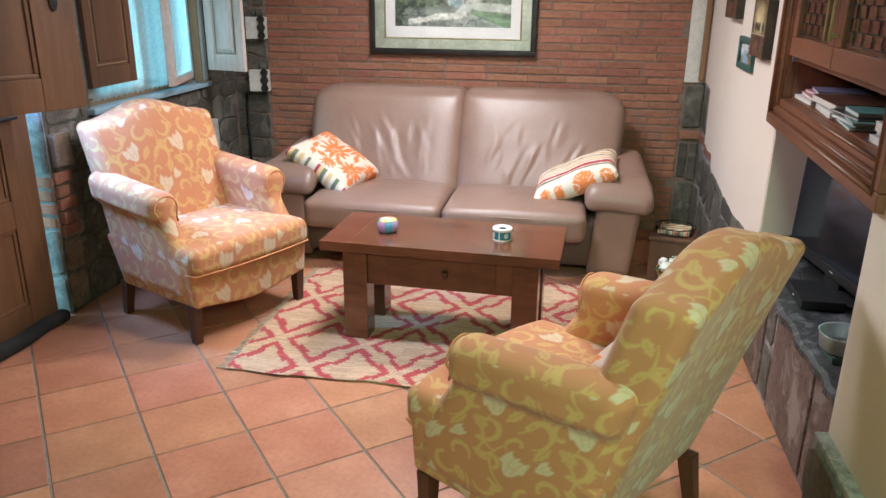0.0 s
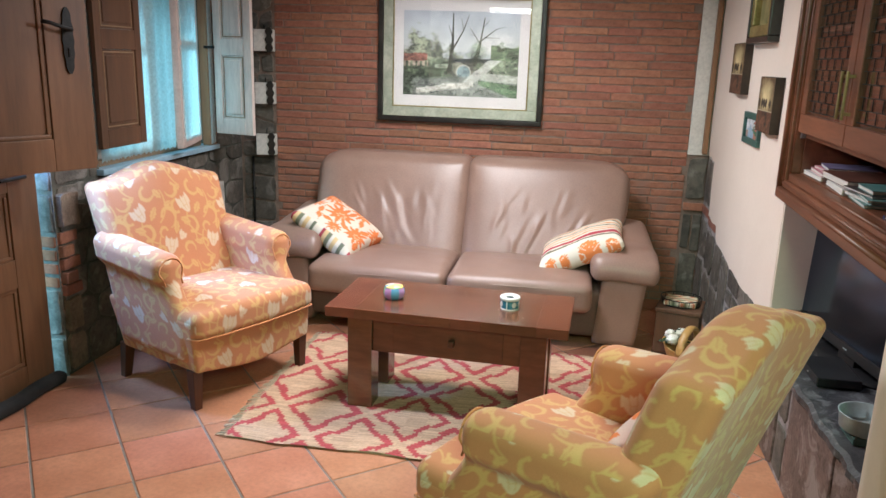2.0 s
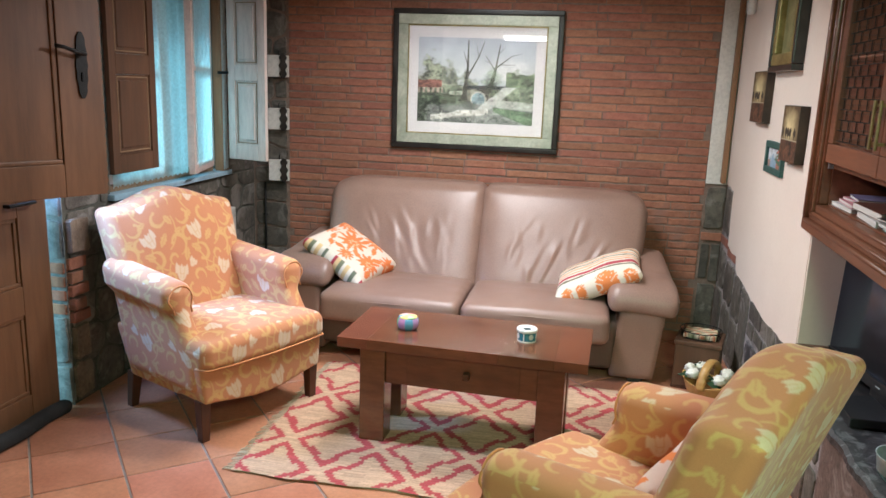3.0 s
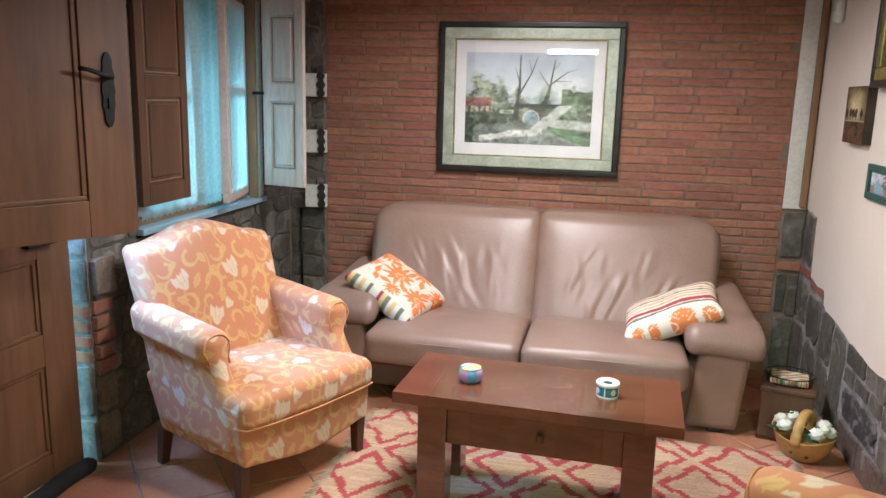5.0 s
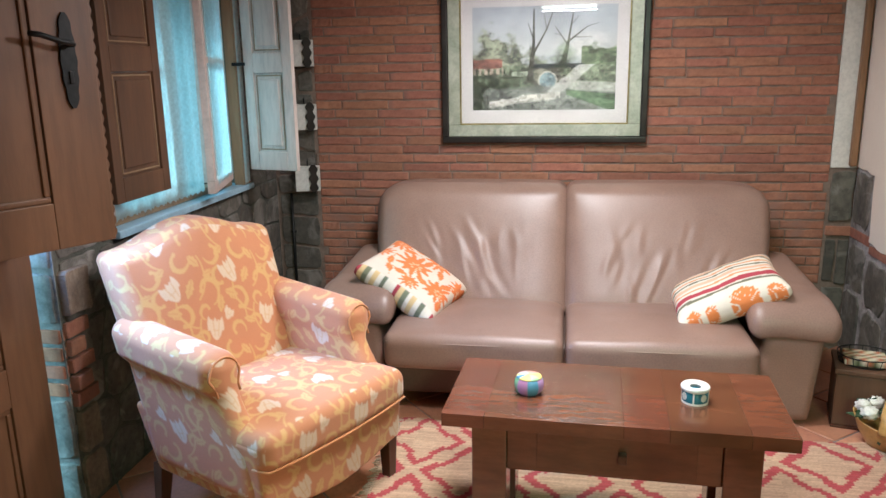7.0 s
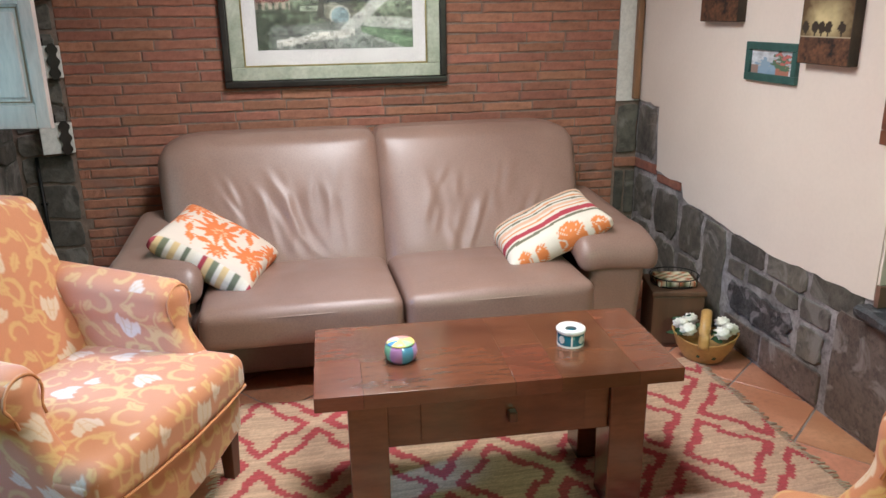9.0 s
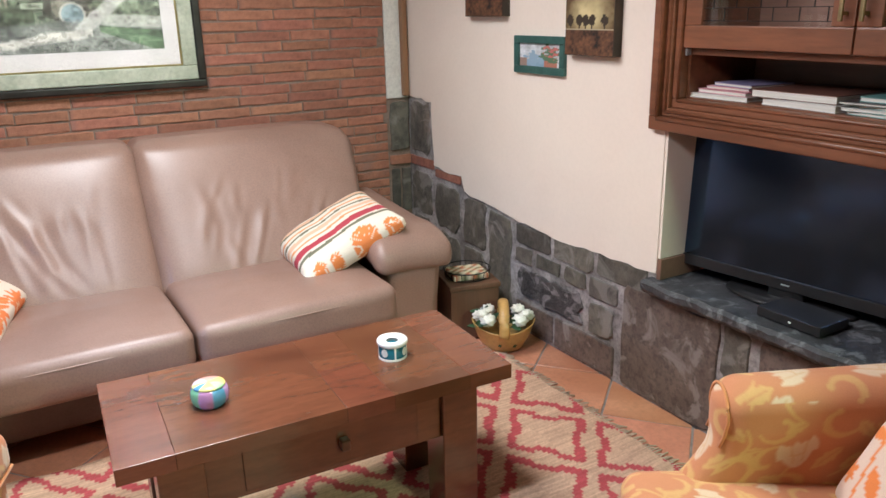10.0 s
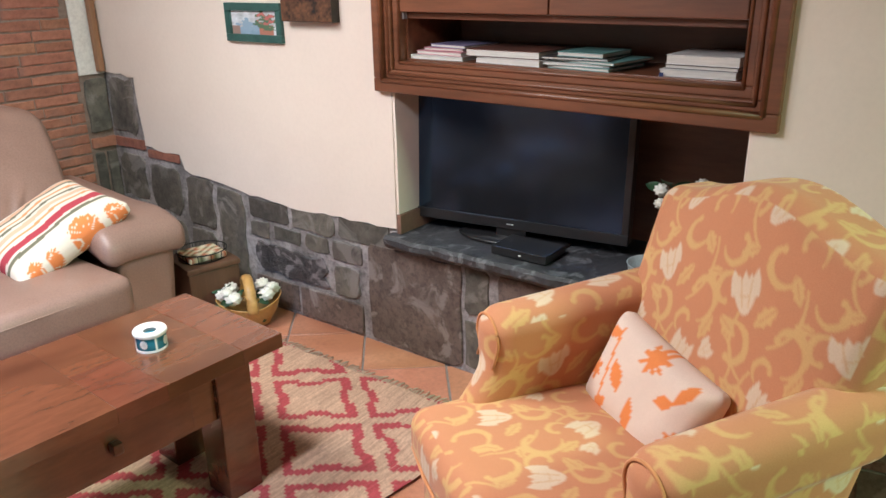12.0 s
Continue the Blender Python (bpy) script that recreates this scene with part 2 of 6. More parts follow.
TUBE = glow("tube_glow", (0.86, 1.0, 0.90), 14.0)


# ---- mesh helpers ----
def part(name, data, material, parent=None, label="", smooth=False):
    """Links a bmesh, a mesh or (verts, faces) as one mesh object under parent."""
    if isinstance(data, bmesh.types.BMesh):
        mesh = bpy.data.meshes.new(name)
        bmesh.ops.recalc_face_normals(data, faces=data.faces)
        data.to_mesh(mesh)
        data.free()
    elif isinstance(data, tuple):
        mesh = bpy.data.meshes.new(name)
        mesh.from_pydata([tuple(v) for v in np.asarray(data[0]).tolist()], [], [tuple(q) for q in np.asarray(data[1]).tolist()] if not isinstance(data[1], list) else data[1])
        mesh.update()
    else:
        mesh = data
    if material and not mesh.materials:
        mesh.materials.append(material)
    if smooth:
        mesh.shade_smooth()
    ob = new(name, mesh)
    if parent is not None:
        ob.parent = parent
    if label:
        ob["label"] = label
    return ob


def thing(name, label, category, group="", kind="", at=None):
    ob = tagged(new(name), label, category, group, kind)
    if at is not None:
        ob.matrix_world = at
    return ob


def add_box(bm, x0, x1, y0, y1, z0, z1, bevel=0.0, segments=2):
    made = bmesh.ops.create_cube(bm, size=1.0)["verts"]
    bmesh.ops.scale(bm, vec=(x1 - x0, y1 - y0, z1 - z0), verts=made)
    bmesh.ops.translate(bm, vec=((x0 + x1) / 2, (y0 + y1) / 2, (z0 + z1) / 2), verts=made)
    if bevel:
        edges = {e for v in made for e in v.link_edges}
        bmesh.ops.bevel(bm, geom=list(edges), offset=bevel, segments=segments, affect="EDGES", profile=0.6)
    return bm


def box(x0, x1, y0, y1, z0, z1, bevel=0.0, segments=2):
    return add_box(bmesh.new(), min(x0, x1), max(x0, x1), min(y0, y1), max(y0, y1), min(z0, z1), max(z0, z1), bevel, segments)


def rbox(size, r, step, deform=None):
    """A rounded box of quads about step wide, centred on 0, as numpy verts and faces; deform(P) bends it."""
    h = np.array(size) / 2
    r = min(r, *(h * 0.999))
    verts, faces, off = [], [], 0
    for ax in range(3):
        u, v = (ax + 1) % 3, (ax + 2) % 3
        nu, nv = max(4, int(math.ceil(size[u] / step))), max(4, int(math.ceil(size[v] / step)))
        for s in (-1, 1):
            a, b = np.meshgrid(np.linspace(-h[u], h[u], nu + 1), np.linspace(-h[v], h[v], nv + 1), indexing="ij")
            p = np.zeros((a.size, 3))
            p[:, ax], p[:, u], p[:, v] = s * h[ax], a.ravel(), b.ravel()
            verts.append(p)
            i, j = np.meshgrid(np.arange(nu), np.arange(nv), indexing="ij")
            k = (i * (nv + 1) + j).ravel() + off
            q = np.stack([k, k + nv + 1, k + nv + 2, k + 1], 1)
            faces.append(q if s > 0 else q[:, ::-1])
            off += a.size
    p, f = np.concatenate(verts), np.concatenate(faces)
    _, first, back = np.unique(np.round(p, 5), axis=0, return_index=True, return_inverse=True)
    p, f = p[first], back.ravel()[f]
    inner = np.clip(p, -(h - r), h - r)
    d = p - inner
    n = np.linalg.norm(d, axis=1, keepdims=True)
    p = inner + d / np.maximum(n, 1e-9) * r
    if deform:
        p = deform(p)
    return p, f


def soft(name, size, r, step, material, parent, deform=None, at=(0, 0, 0), tint=None, label=""):
    """A rounded, deformed soft body; tint(P, side) gives each vertex its printed colour."""
    flat, f = rbox(size, r, step)
    p = (deform(flat) if deform else flat) + np.array(at)
    ob = part(name, (p, f), material, parent, label, smooth=True)
    if tint is not None:
        side = np.argmax(np.abs(flat) / (np.array(size) / 2) + np.array((0.0, 0.02, 0.01)), 1)
        paint(ob.data, tint(flat + np.array(at), side))
    return ob


def paint(mesh, colours):
    layer = mesh.color_attributes.new("tint", "FLOAT_COLOR", "POINT")
    rgba = np.ones((len(mesh.vertices), 4), np.float32)
    rgba[:, :3] = colours
    layer.data.foreach_set("color", rgba.ravel())


def lathe(profile, segments=32):
    """A turned body from (radius, z) pairs."""
    p, f, n = [], [], len(profile)
    for i in range(segments):
        a = 2 * math.pi * i / segments
        p += [(r * math.cos(a), r * math.sin(a), z) for r, z in profile]
    for i in range(segments):
        for j in range(n - 1):
            f.append((i * n + j, (i + 1) % segments * n + j, (i + 1) % segments * n + j + 1, i * n + j + 1))
    return np.array(p), f


def tube(points, radius, sides=8, closed=False):
    """A round rod along the points."""
    pts = [Vector(q) for q in points]
    v, f = [], []
    for i, q in enumerate(pts):
        a = pts[(i - 1) % len(pts)] if closed or i else q
        b = pts[(i + 1) % len(pts)] if closed or i < len(pts) - 1 else q
        d = (b - a).normalized()
        side = d.cross(Vector((0, 0, 1)) if abs(d.z) < 0.9 else Vector((1, 0, 0))).normalized()
        up = side.cross(d)
        for k in range(sides):
            t = 2 * math.pi * k / sides
            v.append(tuple(q + (side * math.cos(t) + up * math.sin(t)) * radius))
    rings = len(pts) if closed else len(pts) - 1
    for i in range(rings):
        for k in range(sides):
            a, b = i * sides, (i + 1) % len(pts) * sides
            f.append((a + k, a + (k + 1) % sides, b + (k + 1) % sides, b + k))
    if not closed:
        f += [tuple(range(sides))[::-1], tuple(range(len(v) - sides, len(v)))]
    return v, f


def prism(outline, lo, hi, axis, inset=0.0, lift=0.0):
    """A flat piece: outline of (a, b) pairs, from lo to hi along the axis; inset and lift round its outer face."""
    n = len(outline)
    ca, cb = sum(q[0] for q in outline) / n, sum(q[1] for q in outline) / n
    rows = [(lo, 0.0), (hi - lift, 0.0), (hi, inset)]
    v = []
    for h, k in rows:
        for a, b in outline:
            length = max(math.hypot(a - ca, b - cb), 1e-6)
            s = max(0.2, 1 - k / length)
            p = [ca + (a - ca) * s, cb + (b - cb) * s]
            p.insert(axis, h)
            v.append(tuple(p))
    f = []
    for r in range(2):
        for i in range(n):
            j = (i + 1) % n
            f.append((r * n + i, r * n + j, r * n + n + j, r * n + n + i))
    f.append(tuple(range(2 * n, 3 * n)))
    return v, f


def fixed(name, data, material, parent=None, label="", smooth=False):
    """part() with the normals made to agree."""
    v, f = data
    bm = bmesh.new()
    vs = [bm.verts.new(q) for q in v]
    for q in f:
        bm.faces.new([vs[i] for i in q])
    return part(name, bm, material, parent, label, smooth)


def wall_with_holes(name, axis, lo, hi, a0, a1, z0, z1, holes, material, label):
    """A thick wall across an axis, from lo to hi, with rectangular openings (a, a, z, z) right through it."""
    cuts_a = sorted({a0, a1, *[q for h in holes for q in h[:2]]})
    cuts_z = sorted({z0, z1, *[q for h in holes for q in h[2:]]})
    bm = bmesh.new()
    for i in range(len(cuts_a) - 1):
        for j in range(len(cuts_z) - 1):
            a, b, c, d = cuts_a[i], cuts_a[i + 1], cuts_z[j], cuts_z[j + 1]
            if any(h[0] <= (a + b) / 2 <= h[1] and h[2] <= (c + d) / 2 <= h[3] for h in holes):
                continue
            add_box(bm, *((lo, hi, a, b) if axis == 0 else (a, b, lo, hi)), c, d)
    bmesh.ops.remove_doubles(bm, verts=bm.verts, dist=1e-5)
    seen = {}
    for f in list(bm.faces):
        key = tuple(sorted(v.index for v in f.verts))
        seen.setdefault(key, []).append(f)
    bm.verts.index_update()
    seen = {}
    for f in bm.faces:
        seen.setdefault(tuple(sorted(v.index for v in f.verts)), []).append(f)
    bmesh.ops.delete(bm, geom=[f for g in seen.values() if len(g) > 1 for f in g], context="FACES")
    return tagged(part(name, bm, material), label, "wall", kind="structure")


# ---- the room ----
XL, XR, YB, ZC = -1.56, 1.650, 5.412, 2.45
XN, YS = 1.585, -1.7

floor = tagged(part("floor", box(-2.1, 2.2, YS - 0.1, YB + 0.1, -0.12, -0.005), GROUT), "terracotta tile floor laid diagonally with grey joints", "floor", kind="structure")
wall_north = tagged(part("wall_north", box(-2.0, 2.1, YB - 0.004, YB + 0.25, -0.1, ZC), MORTAR), "red brick wall with thin rough courses behind the sofa", "wall", kind="structure")
wall_west = wall_with_holes("wall_west", 0, -2.02, XL - 0.012, YS, YB + 0.014, -0.1, ZC, [(2.27, 3.352, -0.1, 2.05), (3.72, 4.95, 0.945, 2.12)], EARTHMORTAR, "dark rubble stone wall with a window and a stable door")
wall_east = wall_with_holes("wall_east", 0, XR, 2.12, 2.235, YB + 0.014, -0.1, ZC, [(2.235, 3.50, 0.47, 1.30), (2.28, 3.44, 1.299, 2.2)], LIMEMORTAR, "cream plastered wall over an exposed stone base")
wall_pillar = tagged(part("wall_pillar", box(XN, 2.12, YS, 2.235, -0.1, ZC, 0.012, 3), PLASTER), "cream plastered wall beside the television niche", "wall", kind="structure")
wall_south = tagged(part("wall_south", box(-2.02, 2.12, YS - 0.2, YS, -0.1, ZC), PLASTER), "plain plastered wall", "wall", kind="structure")
ceiling = tagged(part("ceiling", box(-2.02, 2.12, YS - 0.2, YB + 0.25, ZC, ZC + 0.15), CEILING), "pale painted ceiling", "ceiling", kind="structure")


# ---- printed patterns ----
def wrap(u, period):
    return u - np.round(u / period) * period


def turned(u, v, deg):
    c, s = math.cos(radians(deg)), math.sin(radians(deg))
    return u * c + v * s, -u * s + v * c


def petal(u, v, length, width):
    a = v / length
    return (np.abs(a) < 0.5) & (np.abs(u) < width * (1 - (2 * a) ** 2))


def tulip(u, v, s):
    """Inside a tulip of size s, opening along +v: a round cup with flared, pointed petals; and its petal lines."""
    x, y = u / s, v / s + 0.5
    cup = (y > 0) & (y < 0.62) & (np.abs(x) < 0.34 * np.sqrt(np.clip(y * 2.3, 0, 1)) * (1 - 0.18 * np.clip(y - 0.35, 0, 1)))
    inside = cup.copy()
    for cx, top, wd in ((-0.30, 0.98, 0.19), (-0.13, 0.88, 0.17), (0.03, 0.95, 0.17), (0.18, 0.87, 0.16), (0.33, 1.0, 0.18)):
        k = np.clip((y - 0.40) / (top - 0.40), 0, 1)
        inside |= (y > 0.40) & (y < top) & (np.abs(x - cx * (0.75 + 0.42 * k)) < wd * (1 - k ** 2.2))
    lines = np.zeros(len(u), bool)
    for cx in (-0.16, 0.12):
        lines |= inside & (np.abs(x - cx * (0.5 + 0.9 * y)) < 0.020) & (y > 0.16) & (y < 0.78)
    lines |= inside & (np.abs(y - 0.40 - 1.6 * x * x) < 0.020) & (np.abs(x) < 0.17)
    return inside, lines


def leaf(u, v, length, width):
    a = v / length
    edge = width * (1 - (2 * a) ** 2) * (0.86 + 0.14 * np.sin(a * 24))
    return (np.abs(a) < 0.5) & (np.abs(u) < edge) & (np.abs(u) > 0.0)


PW, PH, PG = 0.25, 0.33, 0.00125  # repeat across, half-drop repeat up, and fineness of the cloth's print


def cloth_print():
    """One repeat of the cloth: tulips, curling acanthus and leaves on orange, as a colour grid."""
    nu, nv = round(PW / PG), round(2 * PH / PG)
    gu, gv = np.meshgrid((np.arange(nu) + 0.5) * PG, (np.arange(nv) + 0.5) * PG, indexing="ij")
    u, v = gu.ravel(), gv.ravel()
    vine, white, lines = np.zeros(u.size, bool), np.zeros(u.size, bool), np.zeros(u.size, bool)

    def cell(cu, cv):
        row = np.round((v - cv) / PH)
        return wrap(u - cu - 0.5 * PW * (row % 2), PW), wrap(v - cv, PH)

    def curl(cu, cv, r0, r1, a0, sweep, w0, w1):
        """A feathered acanthus scroll: a thin stalk that swells, winds in from r0 to r1 and ends in a small knob."""
        a, b = cell(cu, cv)
        out = np.zeros(u.size, bool)
        n = 72
        for k in range(n + 1):
            t = k / n
            g, r = radians(a0 + sweep * t), r0 + (r1 - r0) * t ** 1.6
            w = w0 + (w1 - w0) * math.sin(math.pi * min(1.0, t * 0.9)) ** 1.3
            feather = w1 * 0.75 * max(0.0, math.sin(t * 24)) * math.sin(math.pi * t)
            rr = r + feather * 0.7
            out |= np.hypot(a - r * math.cos(g), b - r * math.sin(g)) < w
            if feather:
                out |= np.hypot(a - rr * math.cos(g), b - rr * math.sin(g)) < w * 0.75
        g = radians(a0 + sweep)
        return out | (np.hypot(a - r1 * math.cos(g), b - r1 * math.sin(g)) < w1 * 0.9)

    for c in ((0.055, 0.175, 0.050, 0.026, 255, -235, 0.0024, 0.0088), (0.178, 0.120, 0.046, 0.024, 50, 230, 0.0024, 0.0085), (0.130, 0.305, 0.042, 0.022, 190, 225, 0.0024, 0.0080),
              (0.235, 0.205, 0.036, 0.018, 120, -215, 0.0022, 0.0075), (0.000, 0.290, 0.037, 0.020, 340, -220, 0.0022, 0.0075), (0.120, 0.030, 0.030, 0.016, 10, 205, 0.0022, 0.0068),
              (0.215, 0.020, 0.034, 0.018, 200, -220, 0.0022, 0.0072), (0.080, 0.115, 0.028, 0.014, 300, 210, 0.0020, 0.0065),
              (0.100, 0.180, 0.110, 0.085, 285, 80, 0.0026, 0.0036), (0.165, 0.230, 0.120, 0.100, 150, 75, 0.0026, 0.0036), (0.030, 0.060, 0.100, 0.090, 300, 85, 0.0026, 0.0036), (0.225, 0.060, 0.075, 0.060, 100, 90, 0.0026, 0.0036)):
        vine |= curl(*c)
    for cu, cv, deg, ln, wd in ((0.122, 0.205, 35, 0.068, 0.017), (0.205, 0.150, -70, 0.060, 0.016), (0.012, 0.125, 20, 0.062, 0.017), (0.080, 0.280, -40, 0.058, 0.015), (0.150, 0.045, 110, 0.056, 0.014),
                                (0.215, 0.290, 60, 0.050, 0.014), (0.035, 0.230, 80, 0.046, 0.012)):
        a, b = cell(cu, cv)
        a, b = turned(a, b, deg)
        vine |= leaf(a, b, ln, wd) & ~((np.abs(a) < 0.0011) & (b > -0.3 * ln))
    for cu, cv, deg, size in ((0.062, 0.052, 16, 0.080), (0.190, 0.222, -24, 0.084), (0.240, 0.085, 40, 0.046)):
        a, b = cell(cu, cv)
        a, b = turned(a, b, deg)
        i, q = tulip(a, b, size)
        white |= i
        lines |= q
    col = np.tile((0.560, 0.232, 0.112), (u.size, 1))
    col[vine] = (0.630, 0.372, 0.150)
    col[white] = (0.665, 0.505, 0.355)
    col[lines] = (0.610, 0.375, 0.205)
    col = col.reshape(nu, nv, 3)
    return (2 * col + np.roll(col, 1, 0) + np.roll(col, -1, 0) + np.roll(col, 1, 1) + np.roll(col, -1, 1)) / 6


PRINT = cloth_print()


def floral(p, side):
    """The printed cloth laid flat on each side of the form."""
    u = np.where(side == 0, p[:, 1] + 0.07, p[:, 0])
    v = np.where(side == 2, p[:, 1] + 0.03, p[:, 2])
    out = 0
    for a, b in ((0.0009, 0.0009), (-0.0009, 0.0009), (0.0009, -0.0009), (-0.0009, -0.0009)):
        out = out + PRINT[np.floor((u + a) / PG).astype(int) % PRINT.shape[0], np.floor((v + b) / PG).astype(int) % PRINT.shape[1]]
    return out / 4


# ---- sofa ----
def wrinkle(p, seed, amount):
    """Slight unevenness of a sat-on leather seat."""
    return np.array([noise.noise(Vector((q[0] * 4 + seed, q[1] * 5, seed))) + 0.4 * noise.noise(Vector((q[0] * 11, q[1] * 12, seed))) for q in p]) * amount


def creases(p, seed, w, lean):
    """Soft drawn folds in leather: long narrow ridges with a hollow beside each, fanning out."""
    g = random.Random(seed)
    x, z = p[:, 0], p[:, 2]
    out = np.zeros(len(p))
    for k in range(22):
        cx, cz = g.uniform(-0.62, 0.62) * w, g.uniform(-0.17, 0.12)
        slope, bend = lean * g.uniform(0.0, 0.8) + 0.55 * cx / w + g.uniform(-0.18, 0.18), g.uniform(-1.6, 1.6)
        ln, wd, amp = g.uniform(0.05, 0.13), g.uniform(0.014, 0.027), g.uniform(0.35, 1.0)
        h = z - cz
        d = x - cx - slope * h - bend * h * h
        fade = np.exp(-1.3 * (h / ln) ** 2)
        out += amp * fade * (np.exp(-(d / wd) ** 2) - 0.6 * np.exp(-((d - 1.7 * wd) / wd) ** 2))
    return out


def build_sofa():
    sofa = thing("sofa", "two-seat taupe leather sofa with padded arms against the brick wall", "sofa")
    x0, x1, mid = -0.655, 0.935, 0.138

    # base in the darkened leather, which paints the shade under the seats
    soft("base", (x1 - x0 + 0.10, 0.78, 0.27), 0.03, 0.03, SHADEDLEATHER, sofa, at=((x0 + x1) / 2, 4.76, 0.195), label="leather base under the seats, shade put into its colour")
    for a, b, seed in ((x0, mid - 0.004, 1.0), (mid + 0.004, x1, 5.0)):
        def seat(p, a=a, b=b, seed=seed):
            q = p.copy()
            w = (b - a) / 2
            crown = np.clip(1 - (p[:, 0] / w) ** 4, 0, 1) * np.clip(1 - (p[:, 1] / 0.36) ** 4, 0, 1)
            up = p[:, 2] > 0.03
            q[:, 2] += np.where(up, 0.022 * crown - 0.018 * (p[:, 1] > 0) * (p[:, 1] / 0.36), 0)
            q[:, 2] += np.where(up, wrinkle(p, seed, 0.004), 0)
            q[:, 1] -= 0.014 * np.clip(1 - (p[:, 0] / w) ** 4, 0, 1) * (p[:, 1] < -0.25)
            return q
        cushion = soft("seat_cushion", (b - a, 0.72, 0.16), 0.042, 0.016, LEATHER, sofa, seat, ((a + b) / 2, 4.545, 0.335))
        seam = tube([(a + 0.015, 4.193, 0.383), (a + 0.1, 4.180, 0.384), ((a + b) / 2, 4.172, 0.385), (b - 0.1, 4.180, 0.384), (b - 0.015, 4.193, 0.383)], 0.0035, 6)
        fixed("seam", seam, LEATHER, cushion, smooth=True)
    for a, b, seed, outer in ((-0.872, mid + 0.010, 2.0, -1), (mid - 0.010, 1.148, 9.0, 1)):
        def back(p, a=a, b=b, seed=seed, outer=outer):
            q = p.copy()
            w, h = (b - a) / 2, 0.32
            t = (p[:, 2] + h) / (2 * h)
            crown = np.clip(1 - (p[:, 0] / w) ** 6, 0, 1) * np.clip(1 - np.abs(2 * t - 1) ** 5, 0, 1)
            front = p[:, 1] < 0
            q[:, 1] += 0.225 * t - np.where(front, 0.105 * np.clip(1 - t, 0, 1) ** 1.4, 0) - np.where(front, 0.05 * crown * (1.15 - 0.5 * t), 0)
            belly = np.clip(1 - ((t - 0.38) / 0.42) ** 2, 0, 1) * np.clip(1 - (p[:, 0] / w) ** 4, 0, 1)
            q[:, 1] -= np.where(front, 0.0068 * creases(p, seed, w, outer) * belly, 0)
            s = np.clip(outer * p[:, 0] / w, 0, 1)
            q[:, 2] -= 0.085 * s ** 7 * t + 0.012 * np.clip(-outer * p[:, 0] / w, 0, 1) ** 8 * t
            q[:, 0] -= outer * 0.10 * s * (1 - t) ** 2
            return q
        soft("back_cushion", (b - a, 0.21, 0.64), 0.058, 0.0085, LEATHER, sofa, back, ((a + b) / 2, 4.93, 0.638))
    soft("back_frame", (1.95, 0.12, 0.72), 0.05, 0.05, LEATHER, sofa, at=(mid, 5.27, 0.50))
    for side in (-1, 1):
        cx = mid + side * 0.962

        def pad(p, side=side):
            q = p.copy()
            u = side * p[:, 0] / 0.19
            q[:, 2] += 0.03 - 0.045 * np.clip(u, -1, 1) * 0.4 - 0.03 * np.clip(-u, 0, 1) ** 2 * (p[:, 1] < 0)
            q[:, 2] += np.where(p[:, 1] < -0.2, -0.07 * ((-p[:, 1] - 0.2) / 0.2) ** 2, 0) + 0.05 * np.clip((p[:, 1] + 0.1) / 0.5, 0, 1)
            q[:, 0] += side * 0.03 * np.clip((p[:, 1]) / 0.4, -1, 1) * -1 * 0.5
            return q
        soft("arm_pad", (0.375, 0.80, 0.125), 0.052, 0.020, LEATHER, sofa, pad, (mid + side * 0.955, 4.735, 0.482))

        def panel(p, side=side):
            q = p.copy()
            q[:, 0] += side * 0.02 * (p[:, 2] / 0.2)
            return q
        soft("arm_panel", (0.245, 0.88, 0.42), 0.02, 0.04, LEATHER, sofa, panel, (mid + side * 0.955, 4.80, 0.235))
        for y in (4.42, 5.18):
            part("foot", box(cx - 0.04, cx + 0.04, y - 0.03, y + 0.03, 0, 0.04, 0.006), BLACKPLASTIC, sofa)
    return sofa


build_sofa()


